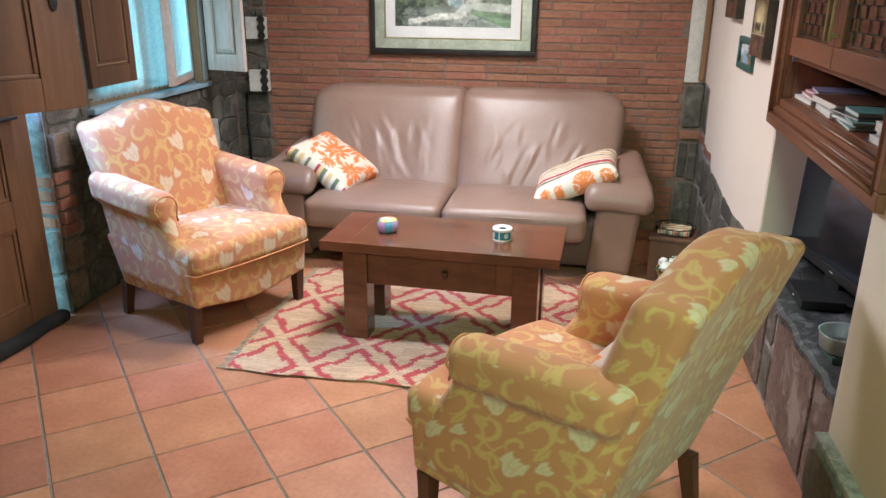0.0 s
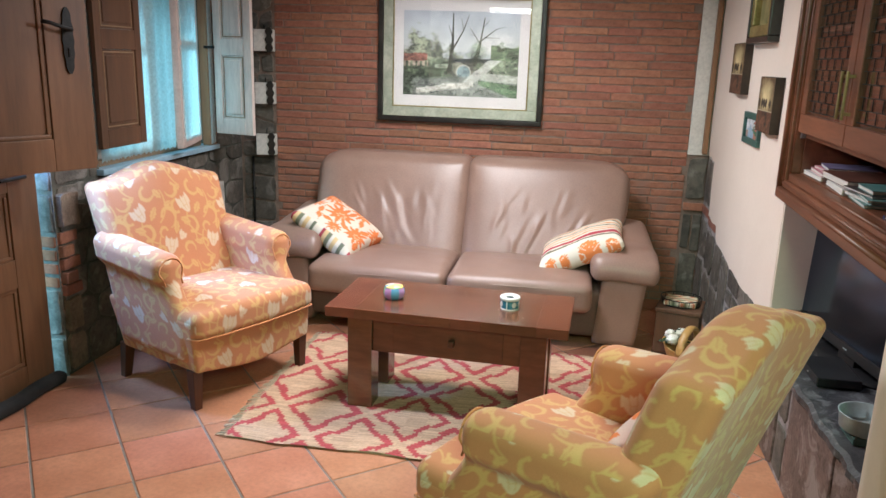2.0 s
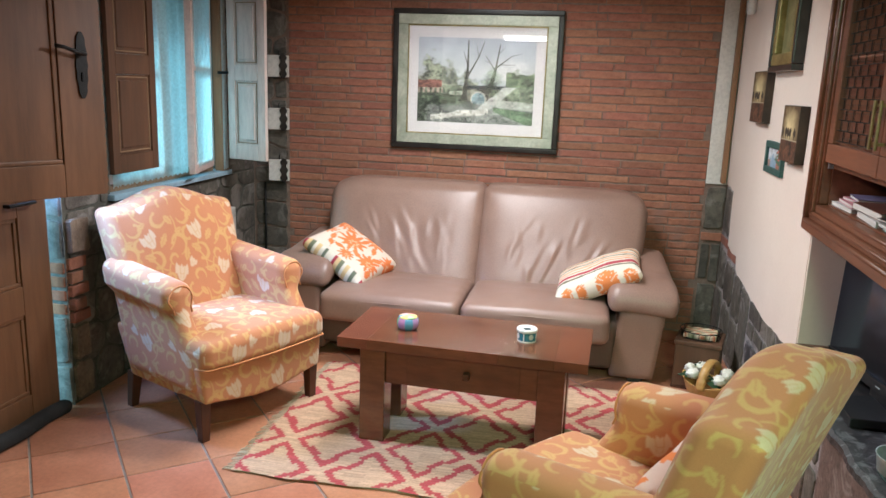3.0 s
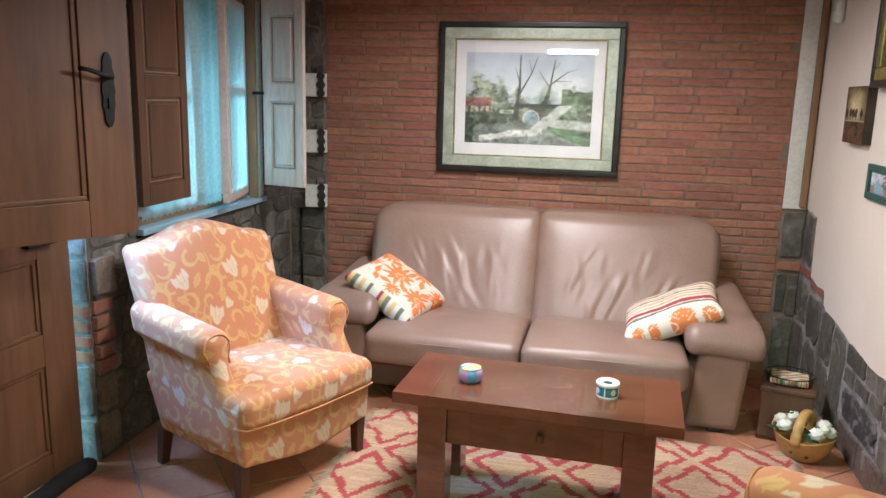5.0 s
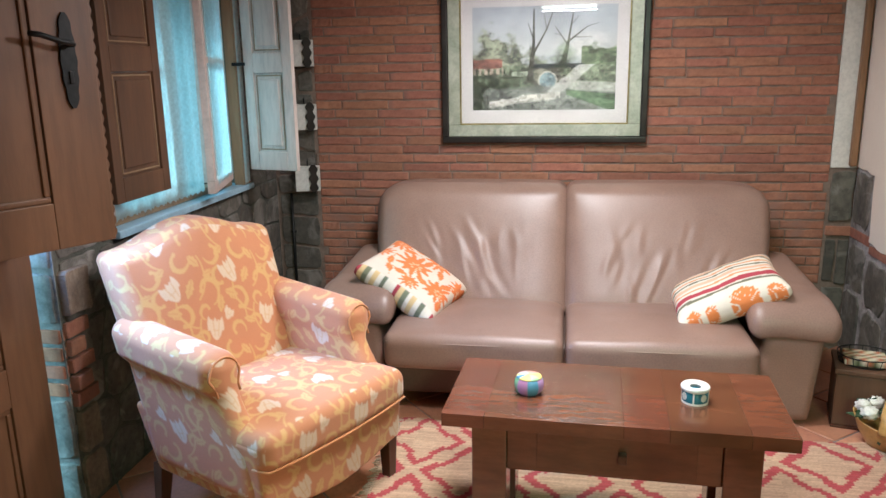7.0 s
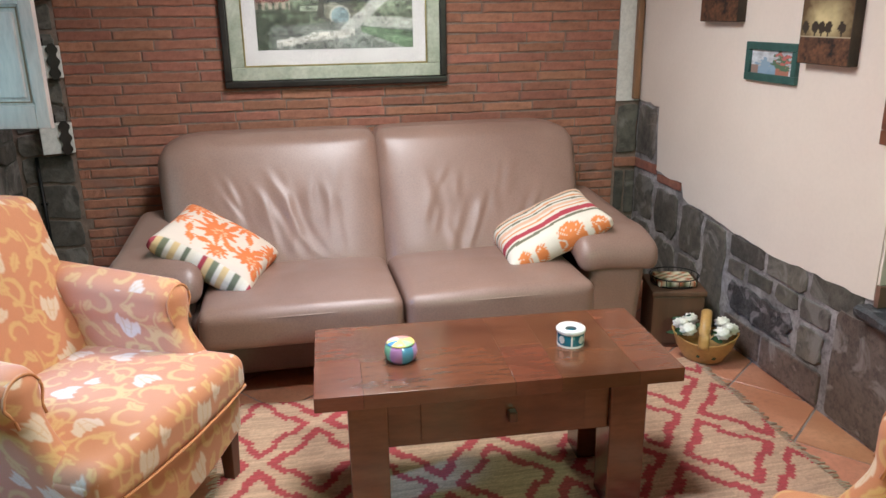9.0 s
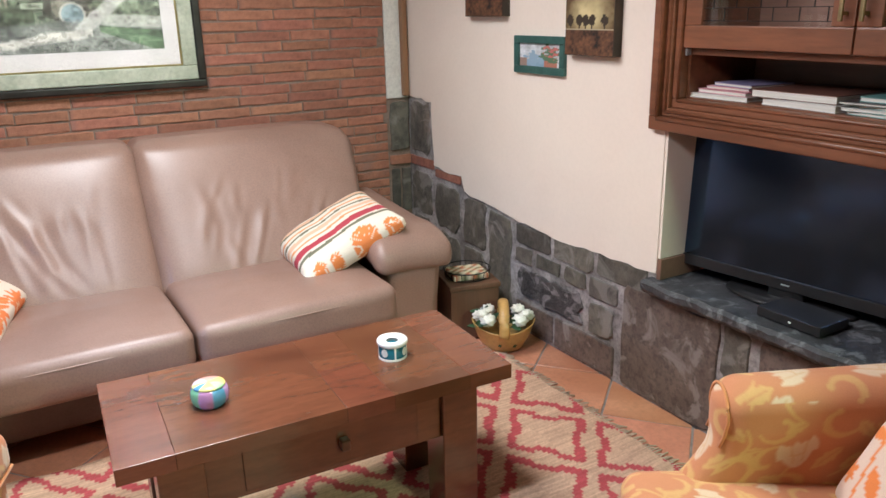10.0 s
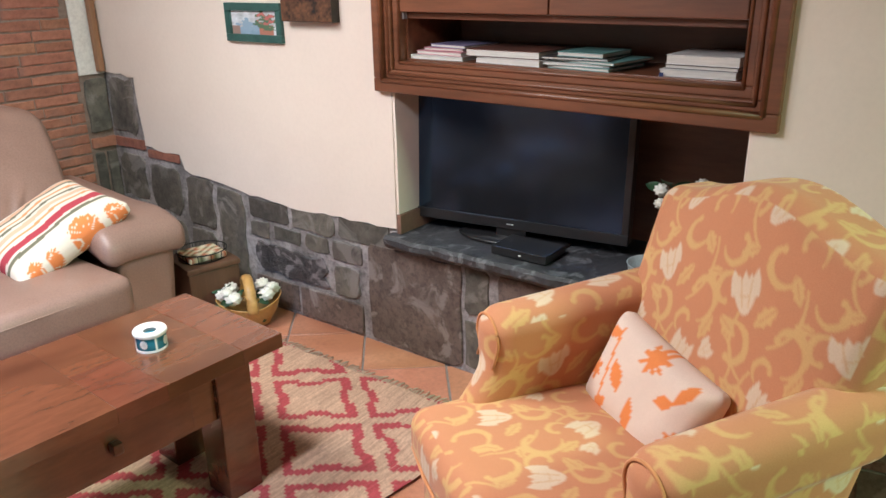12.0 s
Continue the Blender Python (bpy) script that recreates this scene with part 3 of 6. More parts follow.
# ---- armchairs ----
def build_armchair(at):
    chair = thing("armchair", "orange floral upholstered armchair with rolled arms and dark wooden legs", "armchair", "pair of floral armchairs")
    step = 0.0040

    def rear(z):
        """The raked plane of the chair's back, from top to bottom."""
        return -0.302 - 0.313 * (z - 0.365)

    def body(p):
        q = p.copy()
        low = np.clip(-p[:, 2] / 0.12, 0, 1)
        q[:, 2] -= low * np.where(p[:, 1] > 0.1, 0.034 * (0.5 + 0.5 * np.cos(p[:, 0] / 0.36 * math.pi)) - 0.006, 0)
        q[:, 0] *= 1 + 0.03 * (p[:, 2] / 0.12)
        q[:, 1] += 0.018 * np.where(p[:, 1] > 0.2, 1 - (p[:, 0] / 0.36) ** 2, 0)
        q[:, 1] += np.clip((0.1 - p[:, 1]) / 0.405, 0, 1) * (rear(p[:, 2] + 0.30) + 0.290)
        return q
    soft("body", (0.690, 0.61, 0.25), 0.02, step, FABRIC, chair, body, (0, 0.015, 0.30), floral)

    def seat(p):
        q = p.copy()
        crown = np.clip(1 - (p[:, 0] / 0.36) ** 2, 0, 1) * np.clip(1 - ((p[:, 1] - 0.05) / 0.36) ** 2, 0, 1)
        q[:, 2] += np.where(p[:, 2] > 0, 0.030 * crown, 0)
        q[:, 1] += 0.022 * np.where(p[:, 1] > 0.2, 1 - (p[:, 0] / 0.36) ** 2, 0)
        return q
    soft("seat_cushion", (0.702, 0.58, 0.125), 0.045, step, FABRIC, chair, seat, (0, 0.06, 0.395), floral)
    fixed("piping", tube([(-0.352, 0.285, 0.345), (-0.335, 0.345, 0.345), (-0.2, 0.362, 0.345), (0, 0.37, 0.345), (0.2, 0.362, 0.345), (0.335, 0.345, 0.345), (0.352, 0.285, 0.345)], 0.0048, 7), FABRIC, chair, smooth=True)

    def back(p):
        q = p.copy()
        t = (p[:, 2] + 0.30) / 0.60
        x = p[:, 0] / 0.335
        low = t < 0
        q[:, 2] += np.clip(t, 0, 1) ** 2 * (0.076 * (0.5 + 0.5 * np.cos(math.pi * np.clip(np.abs(x) / 0.93, 0, 1))) - 0.002)
        q[:, 2] -= 0.022 * np.clip(t, 0, 1)
        q[:, 1] -= 0.188 * t
        q[:, 1] = np.where(low & (p[:, 1] > 0), q[:, 1] - 0.06, q[:, 1])
        crown = np.clip(1 - x ** 4, 0, 1) * np.clip(1 - (2 * t - 1) ** 4, 0, 1)
        q[:, 1] += np.where(p[:, 1] > 0, 0.028 * crown, 0)
        q[:, 0] *= 0.96 + 0.06 * np.clip(t, 0, 1)
        return q
    soft("backrest", (0.68, 0.155, 0.77), 0.040, step, FABRIC, chair, lambda p: back(p + np.array((0, 0, -0.085))), (0, -0.235, 0.665), floral)
    for side in (-1, 1):
        def arm(p, side=side):
            q = p.copy()
            t = np.clip((p[:, 2] + 0.25) / 0.5, 0, 1)
            roll = np.clip((t - 0.68) / 0.12, 0, 1)
            roll = roll * roll * (3 - 2 * roll)
            q[:, 0] *= 0.80 + 0.42 * roll
            q[:, 0] += side * (0.012 * roll + 0.006)
            back_edge = np.clip((p[:, 1] + 0.25) / 0.5, 0, 1)
            sweep = 0.125 * np.clip(1 - np.clip((t - 0.36) / 0.40, 0, 1), 0, 1) ** 1.4
            q[:, 1] += back_edge * sweep
            q[:, 1] += (1 - back_edge) * (rear(p[:, 2] + 0.457) + 0.345)
            q[:, 2] += (0.022 - 0.042 * back_edge) * t
            return q
        upper = soft("arm", (0.118, 0.50, 0.50), 0.055, step, FABRIC, chair, arm, (side * 0.302, -0.085, 0.457), floral)
        rim = []
        for i in range(17):
            g = i / 16 * math.pi
            rim.append((side * (0.320 - 0.060 * math.cos(g)), 0.150, 0.615 + 0.062 * math.sin(g)))

        def edge(x, zs):
            out = []
            for z in zs:
                t = (z - 0.207) / 0.5
                out.append((side * x, 0.150 + 0.125 * max(0.0, 1 - min(1.0, max(0.0, (t - 0.36) / 0.40))) ** 1.4, z))
            return out
        lower, outside = edge(0.270, (0.555, 0.58)), edge(0.358, (0.58, 0.555))
        fixed("piping", tube(lower + rim + outside, 0.0042, 6), FABRIC, upper, smooth=True)
    for x, y, lean in ((-0.315, 0.275, 0.0), (0.315, 0.275, 0.0), (-0.305, -0.255, -0.035), (0.305, -0.255, -0.035)):
        bm = bmesh.new()
        add_box(bm, x - 0.026, x + 0.026, y - 0.026, y + 0.026, 0, 0.19, 0.004)
        for v in bm.verts:
            k = 1 - v.co.z / 0.19
            v.co.x, v.co.y = x + (v.co.x - x) * (1 - 0.28 * k), y + (v.co.y - y) * (1 - 0.28 * k) + lean * k
        part("leg", bm, LEGWOOD, chair, "tapered dark wooden leg")
    for ob in chair.children_recursive:
        if ob.name.startswith("piping"):
            paint(ob.data, np.tile((0.60, 0.25, 0.10), (len(ob.data.vertices), 1)))
    chair.matrix_world = at
    return chair


armchair = build_armchair(pose(-0.914, 3.567, 0, 0, 0, -116.1))
second = copy_thing(armchair, pose(0.872, 2.262, 0, 0, 0, 57.6))
tagged(second, "orange floral upholstered armchair standing beside the television niche", "armchair")


# ---- coffee table ----
def build_table(at):
    table = thing("coffee_table", "dark reddish wooden coffee table with one drawer on the rug", "table")
    w, d, h, th = 1.06, 0.475, 0.480, 0.044
    planks = [(-w / 2, -w / 2 + 0.135, 0), (w / 2 - 0.135, w / 2, 0)]
    for a, b, _ in planks:
        part("end_board", box(a + 0.0003, b - 0.0003, -d / 2, d / 2, h - th, h, 0.0016, 2), TABLEWOOD, table)
    for a, b, c, e in ((-w / 2 + 0.135, 0.03, -d / 2, d / 2), (0.03, 0.165, 0.0, d / 2), (0.03, 0.165, -d / 2, 0.0), (0.165, w / 2 - 0.135, -d / 2, d / 2)):
        part("top_board", box(a + 0.0002, b - 0.0002, c + 0.0002, e - 0.0002, h - th, h, 0.0012, 2), TABLEWOOD, table)
    lx, ly, s = w / 2 - 0.145, d / 2 - 0.10, 0.056
    for x in (-lx, lx):
        for y in (-ly, ly):
            part("leg", box(x - s, x + s, y - s, y + s, 0, h - th - 0.001, 0.005), TABLEWOOD, table)
    for y in (-ly - s + 0.02, ly + s - 0.03):
        part("apron", box(-lx + s, lx - s, y, y + 0.022, 0.27, h - th - 0.001, 0.003), TABLEWOOD, table)
    for x in (-lx - s + 0.02, lx + s - 0.042):
        part("apron", box(x, x + 0.022, -ly + s, ly - s, 0.27, h - th - 0.001, 0.003), TABLEWOOD, table)
    yf = -ly - s + 0.02
    drawer = part("drawer", box(-0.235, 0.255, yf - 0.006, yf + 0.012, 0.285, h - th - 0.006, 0.003), TABLEWOOD, table)
    part("knob", box(0.018, 0.044, yf - 0.036, yf - 0.006, 0.335, 0.366, 0.006), LEGWOOD, drawer, "small square wooden knob")
    table.matrix_world = at
    return table


build_table(pose(0.295, 3.505, 0.013, 0, 0, -2.6))


# ---- rug ----
def build_rug():
    x0, x1, y0, y1 = -0.575, 1.40, 2.94, 4.215
    rug = thing("rug", "cream woven rug with red stepped diamond lattice under the table", "rug")
    nx, ny = 330, 210
    gx, gy = np.meshgrid(np.linspace(x0, x1, nx), np.linspace(y0, y1, ny), indexing="ij")
    x, y = gx.ravel(), gy.ravel()
    edge = 0.006 * np.sin(y * 13) + 0.004 * np.sin(y * 31)
    edge2 = 0.007 * np.sin(x * 9 + 1) + 0.004 * np.sin(x * 23)
    h = 0.011 + 0.0012 * np.sin(y * 700) + 0.002 * np.sin(x * 17) * np.sin(y * 13)
    p = np.stack([x + edge * np.abs((x - 0.4) / 1.0), y + edge2 * np.abs((y - 3.57) / 0.64), h], 1)
    qx = np.round((x + 0.44) / 0.012) * 0.012
    qy = np.round((y - 3.27) / 0.015) * 0.015
    u, v = qx / 0.40 + qy / 0.50, qx / 0.40 - qy / 0.50
    fu, fv = np.abs(u - np.round(u)), np.abs(v - np.round(v))

    def band(f, g):
        s = np.where(g > 0.36, 0.05, 0.0)
        return (f > 0.062 + s) & (f < 0.168 + s) & (g > 0.062)
    red = band(fu, fv) | band(fv, fu)
    col = np.empty((len(x), 3))
    col[:] = (0.69, 0.455, 0.305)
    strand = np.repeat(np.random.rand(nx // 15 + 1, ny), 15, axis=0)[:nx].ravel()
    fleck = (0.65 * strand + 0.35 * np.random.rand(len(x)))[:, None]
    col = col * (0.66 + 0.46 * fleck)
    col[red] = np.array((0.50, 0.080, 0.085)) * (0.75 + 0.45 * fleck[red])
    i, j = np.meshgrid(np.arange(nx - 1), np.arange(ny - 1), indexing="ij")
    k = (i * ny + j).ravel()
    top = np.stack([k, k + ny, k + ny + 1, k + 1], 1)
    body = part("woven_surface", (p, top), WOOL, rug, smooth=True)
    paint(body.data, col)
    part("backing", box(x0 + 0.012, x1 - 0.012, y0 + 0.012, y1 - 0.012, 0.001, 0.008), FRINGE, rug)
    v, f = [], []
    for end, way in ((x0, -1), (x1, 1)):
        y = y0 + 0.01
        while y < y1 - 0.01:
            ln, dy = random.uniform(0.022, 0.045), random.uniform(-0.014, 0.014)
            pts = [(end - way * 0.008, y, 0.010), (end + way * ln * 0.5, y + dy * 0.4, 0.009), (end + way * ln, y + dy, 0.003)]
            a, b = tube(pts, 0.0028, 5)
            f += [tuple(i + len(v) for i in q) for q in b]
            v += a
            y += random.uniform(0.009, 0.016)
    tagged(part("fringe", (v, f), FRINGE, rug), kind="stuff")
    return rug


build_rug()


# ---- east side: plaster, niche, cabinet ----
def ragged(points, amount, every=0.05):
    out = []
    for (a, b), (c, d) in zip(points, points[1:]):
        n = max(1, int(math.hypot(c - a, d - b) / every))
        for i in range(n):
            t = i / n
            out.append((a + (c - a) * t + random.uniform(-amount, amount) * 0.5, b + (d - b) * t + random.uniform(-amount, amount)))
    return out + [points[-1]]


edge = ragged([(3.50, 0.53), (3.85, 0.515), (4.10, 0.513), (4.40, 0.53), (4.60, 0.555), (4.82, 0.575), (4.85, 0.648), (5.12, 0.658), (5.14, 0.995), (5.394, 1.01)], 0.009)
bm = bmesh.new()
front = [bm.verts.new((1.640, y, z)) for y, z in edge] + [bm.verts.new((1.640, 5.394, ZC)), bm.verts.new((1.640, 3.50, ZC))]
face = bm.faces.new(front)
side = bmesh.ops.extrude_face_region(bm, geom=[face])
bmesh.ops.translate(bm, vec=(0.0095, 0, 0), verts=[g for g in side["geom"] if isinstance(g, bmesh.types.BMVert)])
bmesh.ops.triangulate(bm, faces=[f for f in bm.faces if len(f.verts) > 4])
tagged(part("plaster_east", bm, PLASTER), "cream plaster ending raggedly over the stone base", "wall", kind="structure")
tagged(part("plaster_east", box(1.64, 1.6495, 2.236, 3.499, 2.31, ZC), PLASTER), "cream plaster above the cabinet", "wall", kind="structure")
tagged(part("plaster_strip", box(1.515, 1.6485, 5.396, 5.425, 1.0, ZC, 0.004), WHITEPLASTER), "white plaster strip at the end of the bricks", "wall", kind="structure")
trim = tagged(part("trim", box(1.598, 1.630, 5.352, 5.390, 1.012, ZC, 0.008, 3), TRIMWOOD), "brown wooden corner strip beside the white plaster", "trim", kind="structure")

niche = tagged(new("niche"), "dark wooden lined recess under the cabinet", "niche", kind="structure")
part("back_panel", box(2.085, 2.10, 2.24, 3.495, 0.505, 1.30), NICHEWOOD, niche)
part("side_panel", box(1.70, 2.085, 2.2375, 2.25, 0.505, 1.049), NICHEWOOD, niche)
part("reveal", box(1.642, 2.085, 3.488, 3.4995, 0.585, 1.05), PLASTER, niche, "cream plastered reveal")
part("skirting", box(1.64, 2.085, 3.480, 3.4995, 0.506, 0.583, 0.002), NICHEWOOD, niche, "dark wooden skirting")


def ledge():
    bm = bmesh.new()
    ys = np.linspace(2.2365, 3.53, 60)
    rows = []
    for y in ys:
        e = 1.588 + 0.014 * noise.noise(Vector((y * 9, 0, 0))) + 0.006 * noise.noise(Vector((y * 33, 2, 0)))
        z = 0.504 + 0.003 * noise.noise(Vector((y * 15, 5, 0)))
        lip = 0.012 + 0.010 * abs(noise.noise(Vector((y * 26, 7, 0))))
        rows.append([(2.10, y, z), (e + lip, y, z), (e, y, z - lip * 0.8), (e + 0.008 * noise.noise(Vector((y * 20, 9, 0))), y, z - 0.032), (e + 0.02, y, 0.452), (2.10, y, 0.452)])
    vs = [[bm.verts.new(q) for q in r] for r in rows]
    for a, b in zip(vs, vs[1:]):
        for i in range(6):
            j = (i + 1) % 6
            bm.faces.new((a[i], a[j], b[j], b[i]))
    bm.faces.new(vs[0])
    bm.faces.new(vs[-1])
    tagged(part("ledge", bm, LEDGESLATE), "chipped dark slate ledge under the television", "ledge", kind="structure")


ledge()


def build_cabinet():
    cab = thing("display_cabinet", "cherry wood wall cabinet with leaded glass doors and open shelf", "cabinet")
    y0, y1, z0, z1, top = 2.16, 3.56, 1.05, 1.165, 2.30
    for k, (x, w) in enumerate(((1.600, 0.048), (1.613, 0.030), (1.626, 0.032))):
        o = (0.0, 0.048, 0.078)[k]
        a, b, c, d = y0 + o, y1 - o, z0 + o, top - o
        bm = bmesh.new()
        add_box(bm, x, 1.662 if k else 1.657, a, b, c, c + w, 0.006, 3)
        part("bottom_moulding", bm, CABWOOD, cab)
        part("side_moulding", box(x, 1.662 if k else 1.657, a, a + w, c + w, d - w, 0.006, 3), CABWOOD, cab)
        part("side_moulding", box(x, 1.662 if k else 1.657, b - w, b, c + w, d - w, 0.006, 3), CABWOOD, cab)
        part("top_moulding", box(x, 1.662 if k else 1.657, a, b, d - w, d, 0.006, 3), CABWOOD, cab)
    for x, y, z, r in ((1.6035, 0.040, 0.040, 0.009), (1.6135, 0.066, 0.066, 0.006), (1.6275, 0.104, 0.104, 0.006)):
        fixed("bead", tube([(x, y0 + y * 0.97, z0 + z), (x, y1 - y * 0.97, z0 + z)], r, 10), CABWOOD, cab, smooth=True)
        for yy in (y0 + y, y1 - y):
            fixed("bead", tube([(x, yy, z0 + z), (x, yy, top - z)], r, 10), CABWOOD, cab, smooth=True)
    part("shelf", box(1.66, 1.97, 2.27, 3.45, z1 - 0.028, z1, 0.002), CABWOOD, cab)
    part("shelf", box(1.66, 1.97, 2.282, 3.438, 1.302, 1.322, 0.002), CABWOOD, cab)
    part("shelf", box(1.66, 1.96, 2.282, 3.438, 1.70, 1.712, 0.002), CABWOOD, cab)
    part("back_panel", box(1.97, 1.982, 2.27, 3.45, z1 - 0.03, 2.19), NICHEWOOD, cab)
    for y in (2.268, 3.440):
        part("side_panel", box(1.66, 1.97, y, y + 0.012, z1, 2.19), CABWOOD, cab)
    for a, b, hy in ((2.2725, 2.855, 2.828), (2.860, 3.4475, 2.887)):
        door = part("door", box(1.628, 1.650, a, b, 1.325, 1.395, 0.004), CABWOOD, cab)
        part("rail", box(1.628, 1.650, a, b, 2.12, 2.19, 0.004), CABWOOD, door)
        part("stile", box(1.628, 1.650, a, a + 0.068, 1.396, 2.119, 0.004), CABWOOD, door)
        part("stile", box(1.628, 1.650, b - 0.068, b, 1.396, 2.119, 0.004), CABWOOD, door)
        pane = part("pane", box(1.640, 1.643, a + 0.066, b - 0.066, 1.394, 2.121), CLEAR, door, "leaded glass pane")
        pane.visible_shadow = False
        bm = bmesh.new()
        for r in range(19):
            z = 1.408 + r * 0.038
            add_box(bm, 1.6365, 1.6395, a + 0.068, b - 0.068, z, z + 0.0022)
            for c in range(6):
                y = a + 0.085 + c * 0.088 + (0.044 if r % 2 else 0)
                if y < b - 0.075 and r < 18:
                    add_box(bm, 1.6367, 1.6393, y, y + 0.0022, z, z + 0.038)
        part("leading", bm, IRON, door, "thin dark lead strips in brick bond")
        bm = bmesh.new()
        add_box(bm, 1.600, 1.609, hy - 0.006, hy + 0.006, 1.41, 1.56, 0.003)
        for z in (1.425, 1.54):
            add_box(bm, 1.607, 1.629, hy - 0.004, hy + 0.004, z, z + 0.01)
        part("handle", bm, BRASS, door, "dull brass bar handle")
    cab.matrix_world = SKEW
    return cab


# the east wall runs two degrees out of square here
SKEW = Matrix.Translation((1.613, 3.57, 0)) @ pose(0, 0, 0, 0, 0, -2.1) @ Matrix.Translation((-1.600, -3.57, 0))
build_cabinet()

BOOKCOLOURS = {"white": ((0.62, 0.60, 0.58), (0.72, 0.70, 0.68)), "pink": ((0.52, 0.20, 0.24), (0.62, 0.28, 0.31)), "teal": ((0.10, 0.25, 0.24), (0.17, 0.35, 0.33)),
               "dark": ((0.03, 0.026, 0.028), (0.07, 0.055, 0.055)), "violet": ((0.16, 0.14, 0.26), (0.24, 0.21, 0.34)), "brown": ((0.10, 0.04, 0.03), (0.17, 0.07, 0.05))}
COVERS = {k: surface("cover_" + k, a, b, 8, 70, 0.35, relief=0.03) for k, (a, b) in BOOKCOLOURS.items()}
PAGES = surface("page_edges", (0.62, 0.58, 0.52), (0.76, 0.73, 0.68), 40, 220, 0.85, relief=0.3, stretch=(0.1, 0.1, 4))


def book(y0, y1, z, th, x, depth, colour, turn, label):
    """A closed book or magazine lying flat, its page edges to the room."""
    b = thing("book", label, "book", "books and magazines on the cabinet shelf")
    w = y1 - y0
    t = min(0.0022, th * 0.2)
    part("page_block", box(0.002, depth - 0.004, -w / 2 + 0.002, w / 2 - 0.003, t, th - t), PAGES, b)
    part("cover", box(0, depth, -w / 2, w / 2, th - t, th, 0.0006), COVERS[colour], b)
    part("cover", box(0, depth, -w / 2, w / 2, 0, t, 0.0006), COVERS[colour], b)
    part("spine", box(depth - t, depth, -w / 2, w / 2, t, th - t), COVERS[colour], b)
    b.matrix_world = SKEW @ pose(x, (y0 + y1) / 2, z, 0, 0, turn)


z = 1.1655
for y0, y1, th, x, d, c, turn, lab in ((3.215, 3.455, 0.014, 1.672, 0.20, "white", 2, "thin white magazine lying at the bottom of a pile"), (3.225, 3.43, 0.013, 1.685, 0.19, "pink", -3, "pink magazine in a pile on the shelf"),
                                      (3.235, 3.40, 0.010, 1.70, 0.18, "pink", 4, "faded pink magazine in a pile"), (3.22, 3.385, 0.011, 1.705, 0.18, "violet", -6, "violet and teal magazine on top of a pile")):
    book(y0, y1, z, th, x, d, c, turn, lab)
    z += th + 0.0006
z = 1.1655
for y0, y1, th, x, d, c, turn, lab in ((2.905, 3.165, 0.020, 1.672, 0.22, "white", -4, "white-edged book under a dark one"), (2.915, 3.20, 0.024, 1.676, 0.25, "brown", 1, "dark brown large book lying flat")):
    book(y0, y1, z, th, x, d, c, turn, lab)
    z += th + 0.0006
z = 1.1655
for y0, y1, th, x, d, c, turn, lab in ((2.665, 2.885, 0.010, 1.668, 0.21, "teal", -5, "teal magazine at the bottom of a pile"), (2.67, 2.895, 0.008, 1.672, 0.21, "white", 3, "white magazine in a fanned pile"),
                                      (2.65, 2.885, 0.008, 1.676, 0.22, "teal", -7, "teal magazine in a fanned pile"), (2.68, 2.90, 0.007, 1.672, 0.20, "dark", 5, "dark magazine in a fanned pile"),
                                      (2.70, 2.86, 0.014, 1.69, 0.18, "teal", -2, "small teal book on a pile of magazines")):
    book(y0, y1, z, th, x, d, c, turn, lab)
    z += th + 0.0006
z = 1.1655
for y0, y1, th, x, d, c, turn, lab in ((2.300, 2.515, 0.020, 1.672, 0.20, "white", 2, "white book with a blue ribbon marker"), (2.298, 2.505, 0.012, 1.68, 0.20, "dark", -1, "thin dark book in a pile"), (2.295, 2.50, 0.026, 1.676, 0.21, "white", 1, "thick pale hardback on top of a pile")):
    book(y0, y1, z, th, x, d, c, turn, lab)
    z += th + 0.0006
ribbon = tagged(part("bookmark", box(1.636, 1.637, 2.497, 2.509, 1.130, 1.176), surface("ribbon_blue", (0.01, 0.02, 0.09), (0.02, 0.04, 0.14), 20, 80, 0.6)), "narrow blue ribbon hanging from a book", "bookmark")


def build_television():
    tv = thing("television", "black flat screen television standing in the wall niche", "television")
    part("case", box(-0.44, 0.44, 0.0, 0.05, 0.045, 0.590, 0.008, 3), BLACKPLASTIC, tv)
    part("screen", box(-0.415, 0.415, -0.003, 0.002, 0.085, 0.565), SCREEN, tv, "glossy dark screen with a bluish reflection")
    bm = bmesh.new()
    for a, b, c, d in ((-0.44, 0.44, 0.566, 0.590), (-0.44, 0.44, 0.045, 0.084), (-0.44, -0.416, 0.084, 0.566), (0.416, 0.44, 0.084, 0.566)):
        add_box(bm, a, b, -0.009, 0.001, c, d, 0.003)
    part("bezel", bm, BLACKPLASTIC, tv)
    part("logo_plate", box(-0.014, 0.014, -0.0105, -0.0088, 0.062, 0.066), ENAMEL, tv, "tiny pale maker's mark")
    part("neck", box(-0.06, 0.06, 0.0, 0.04, 0.012, 0.05, 0.004), BLACKPLASTIC, tv)
    p, f = lathe([(0.0, 0.0), (0.22, 0.0), (0.225, 0.006), (0.21, 0.014), (0.0, 0.016)], 40)
    p = p * np.array((1, 0.5, 1)) + np.array((0, 0.03, 0.0))
    fixed("foot", (p, f), BLACKPLASTIC, tv, smooth=True)
    tv.matrix_world = pose(1.82, 3.10, 0.5045, 0, 0, -90 + 8) @ pose(0, 0, 0, -2.0, 0, 0)
    return tv


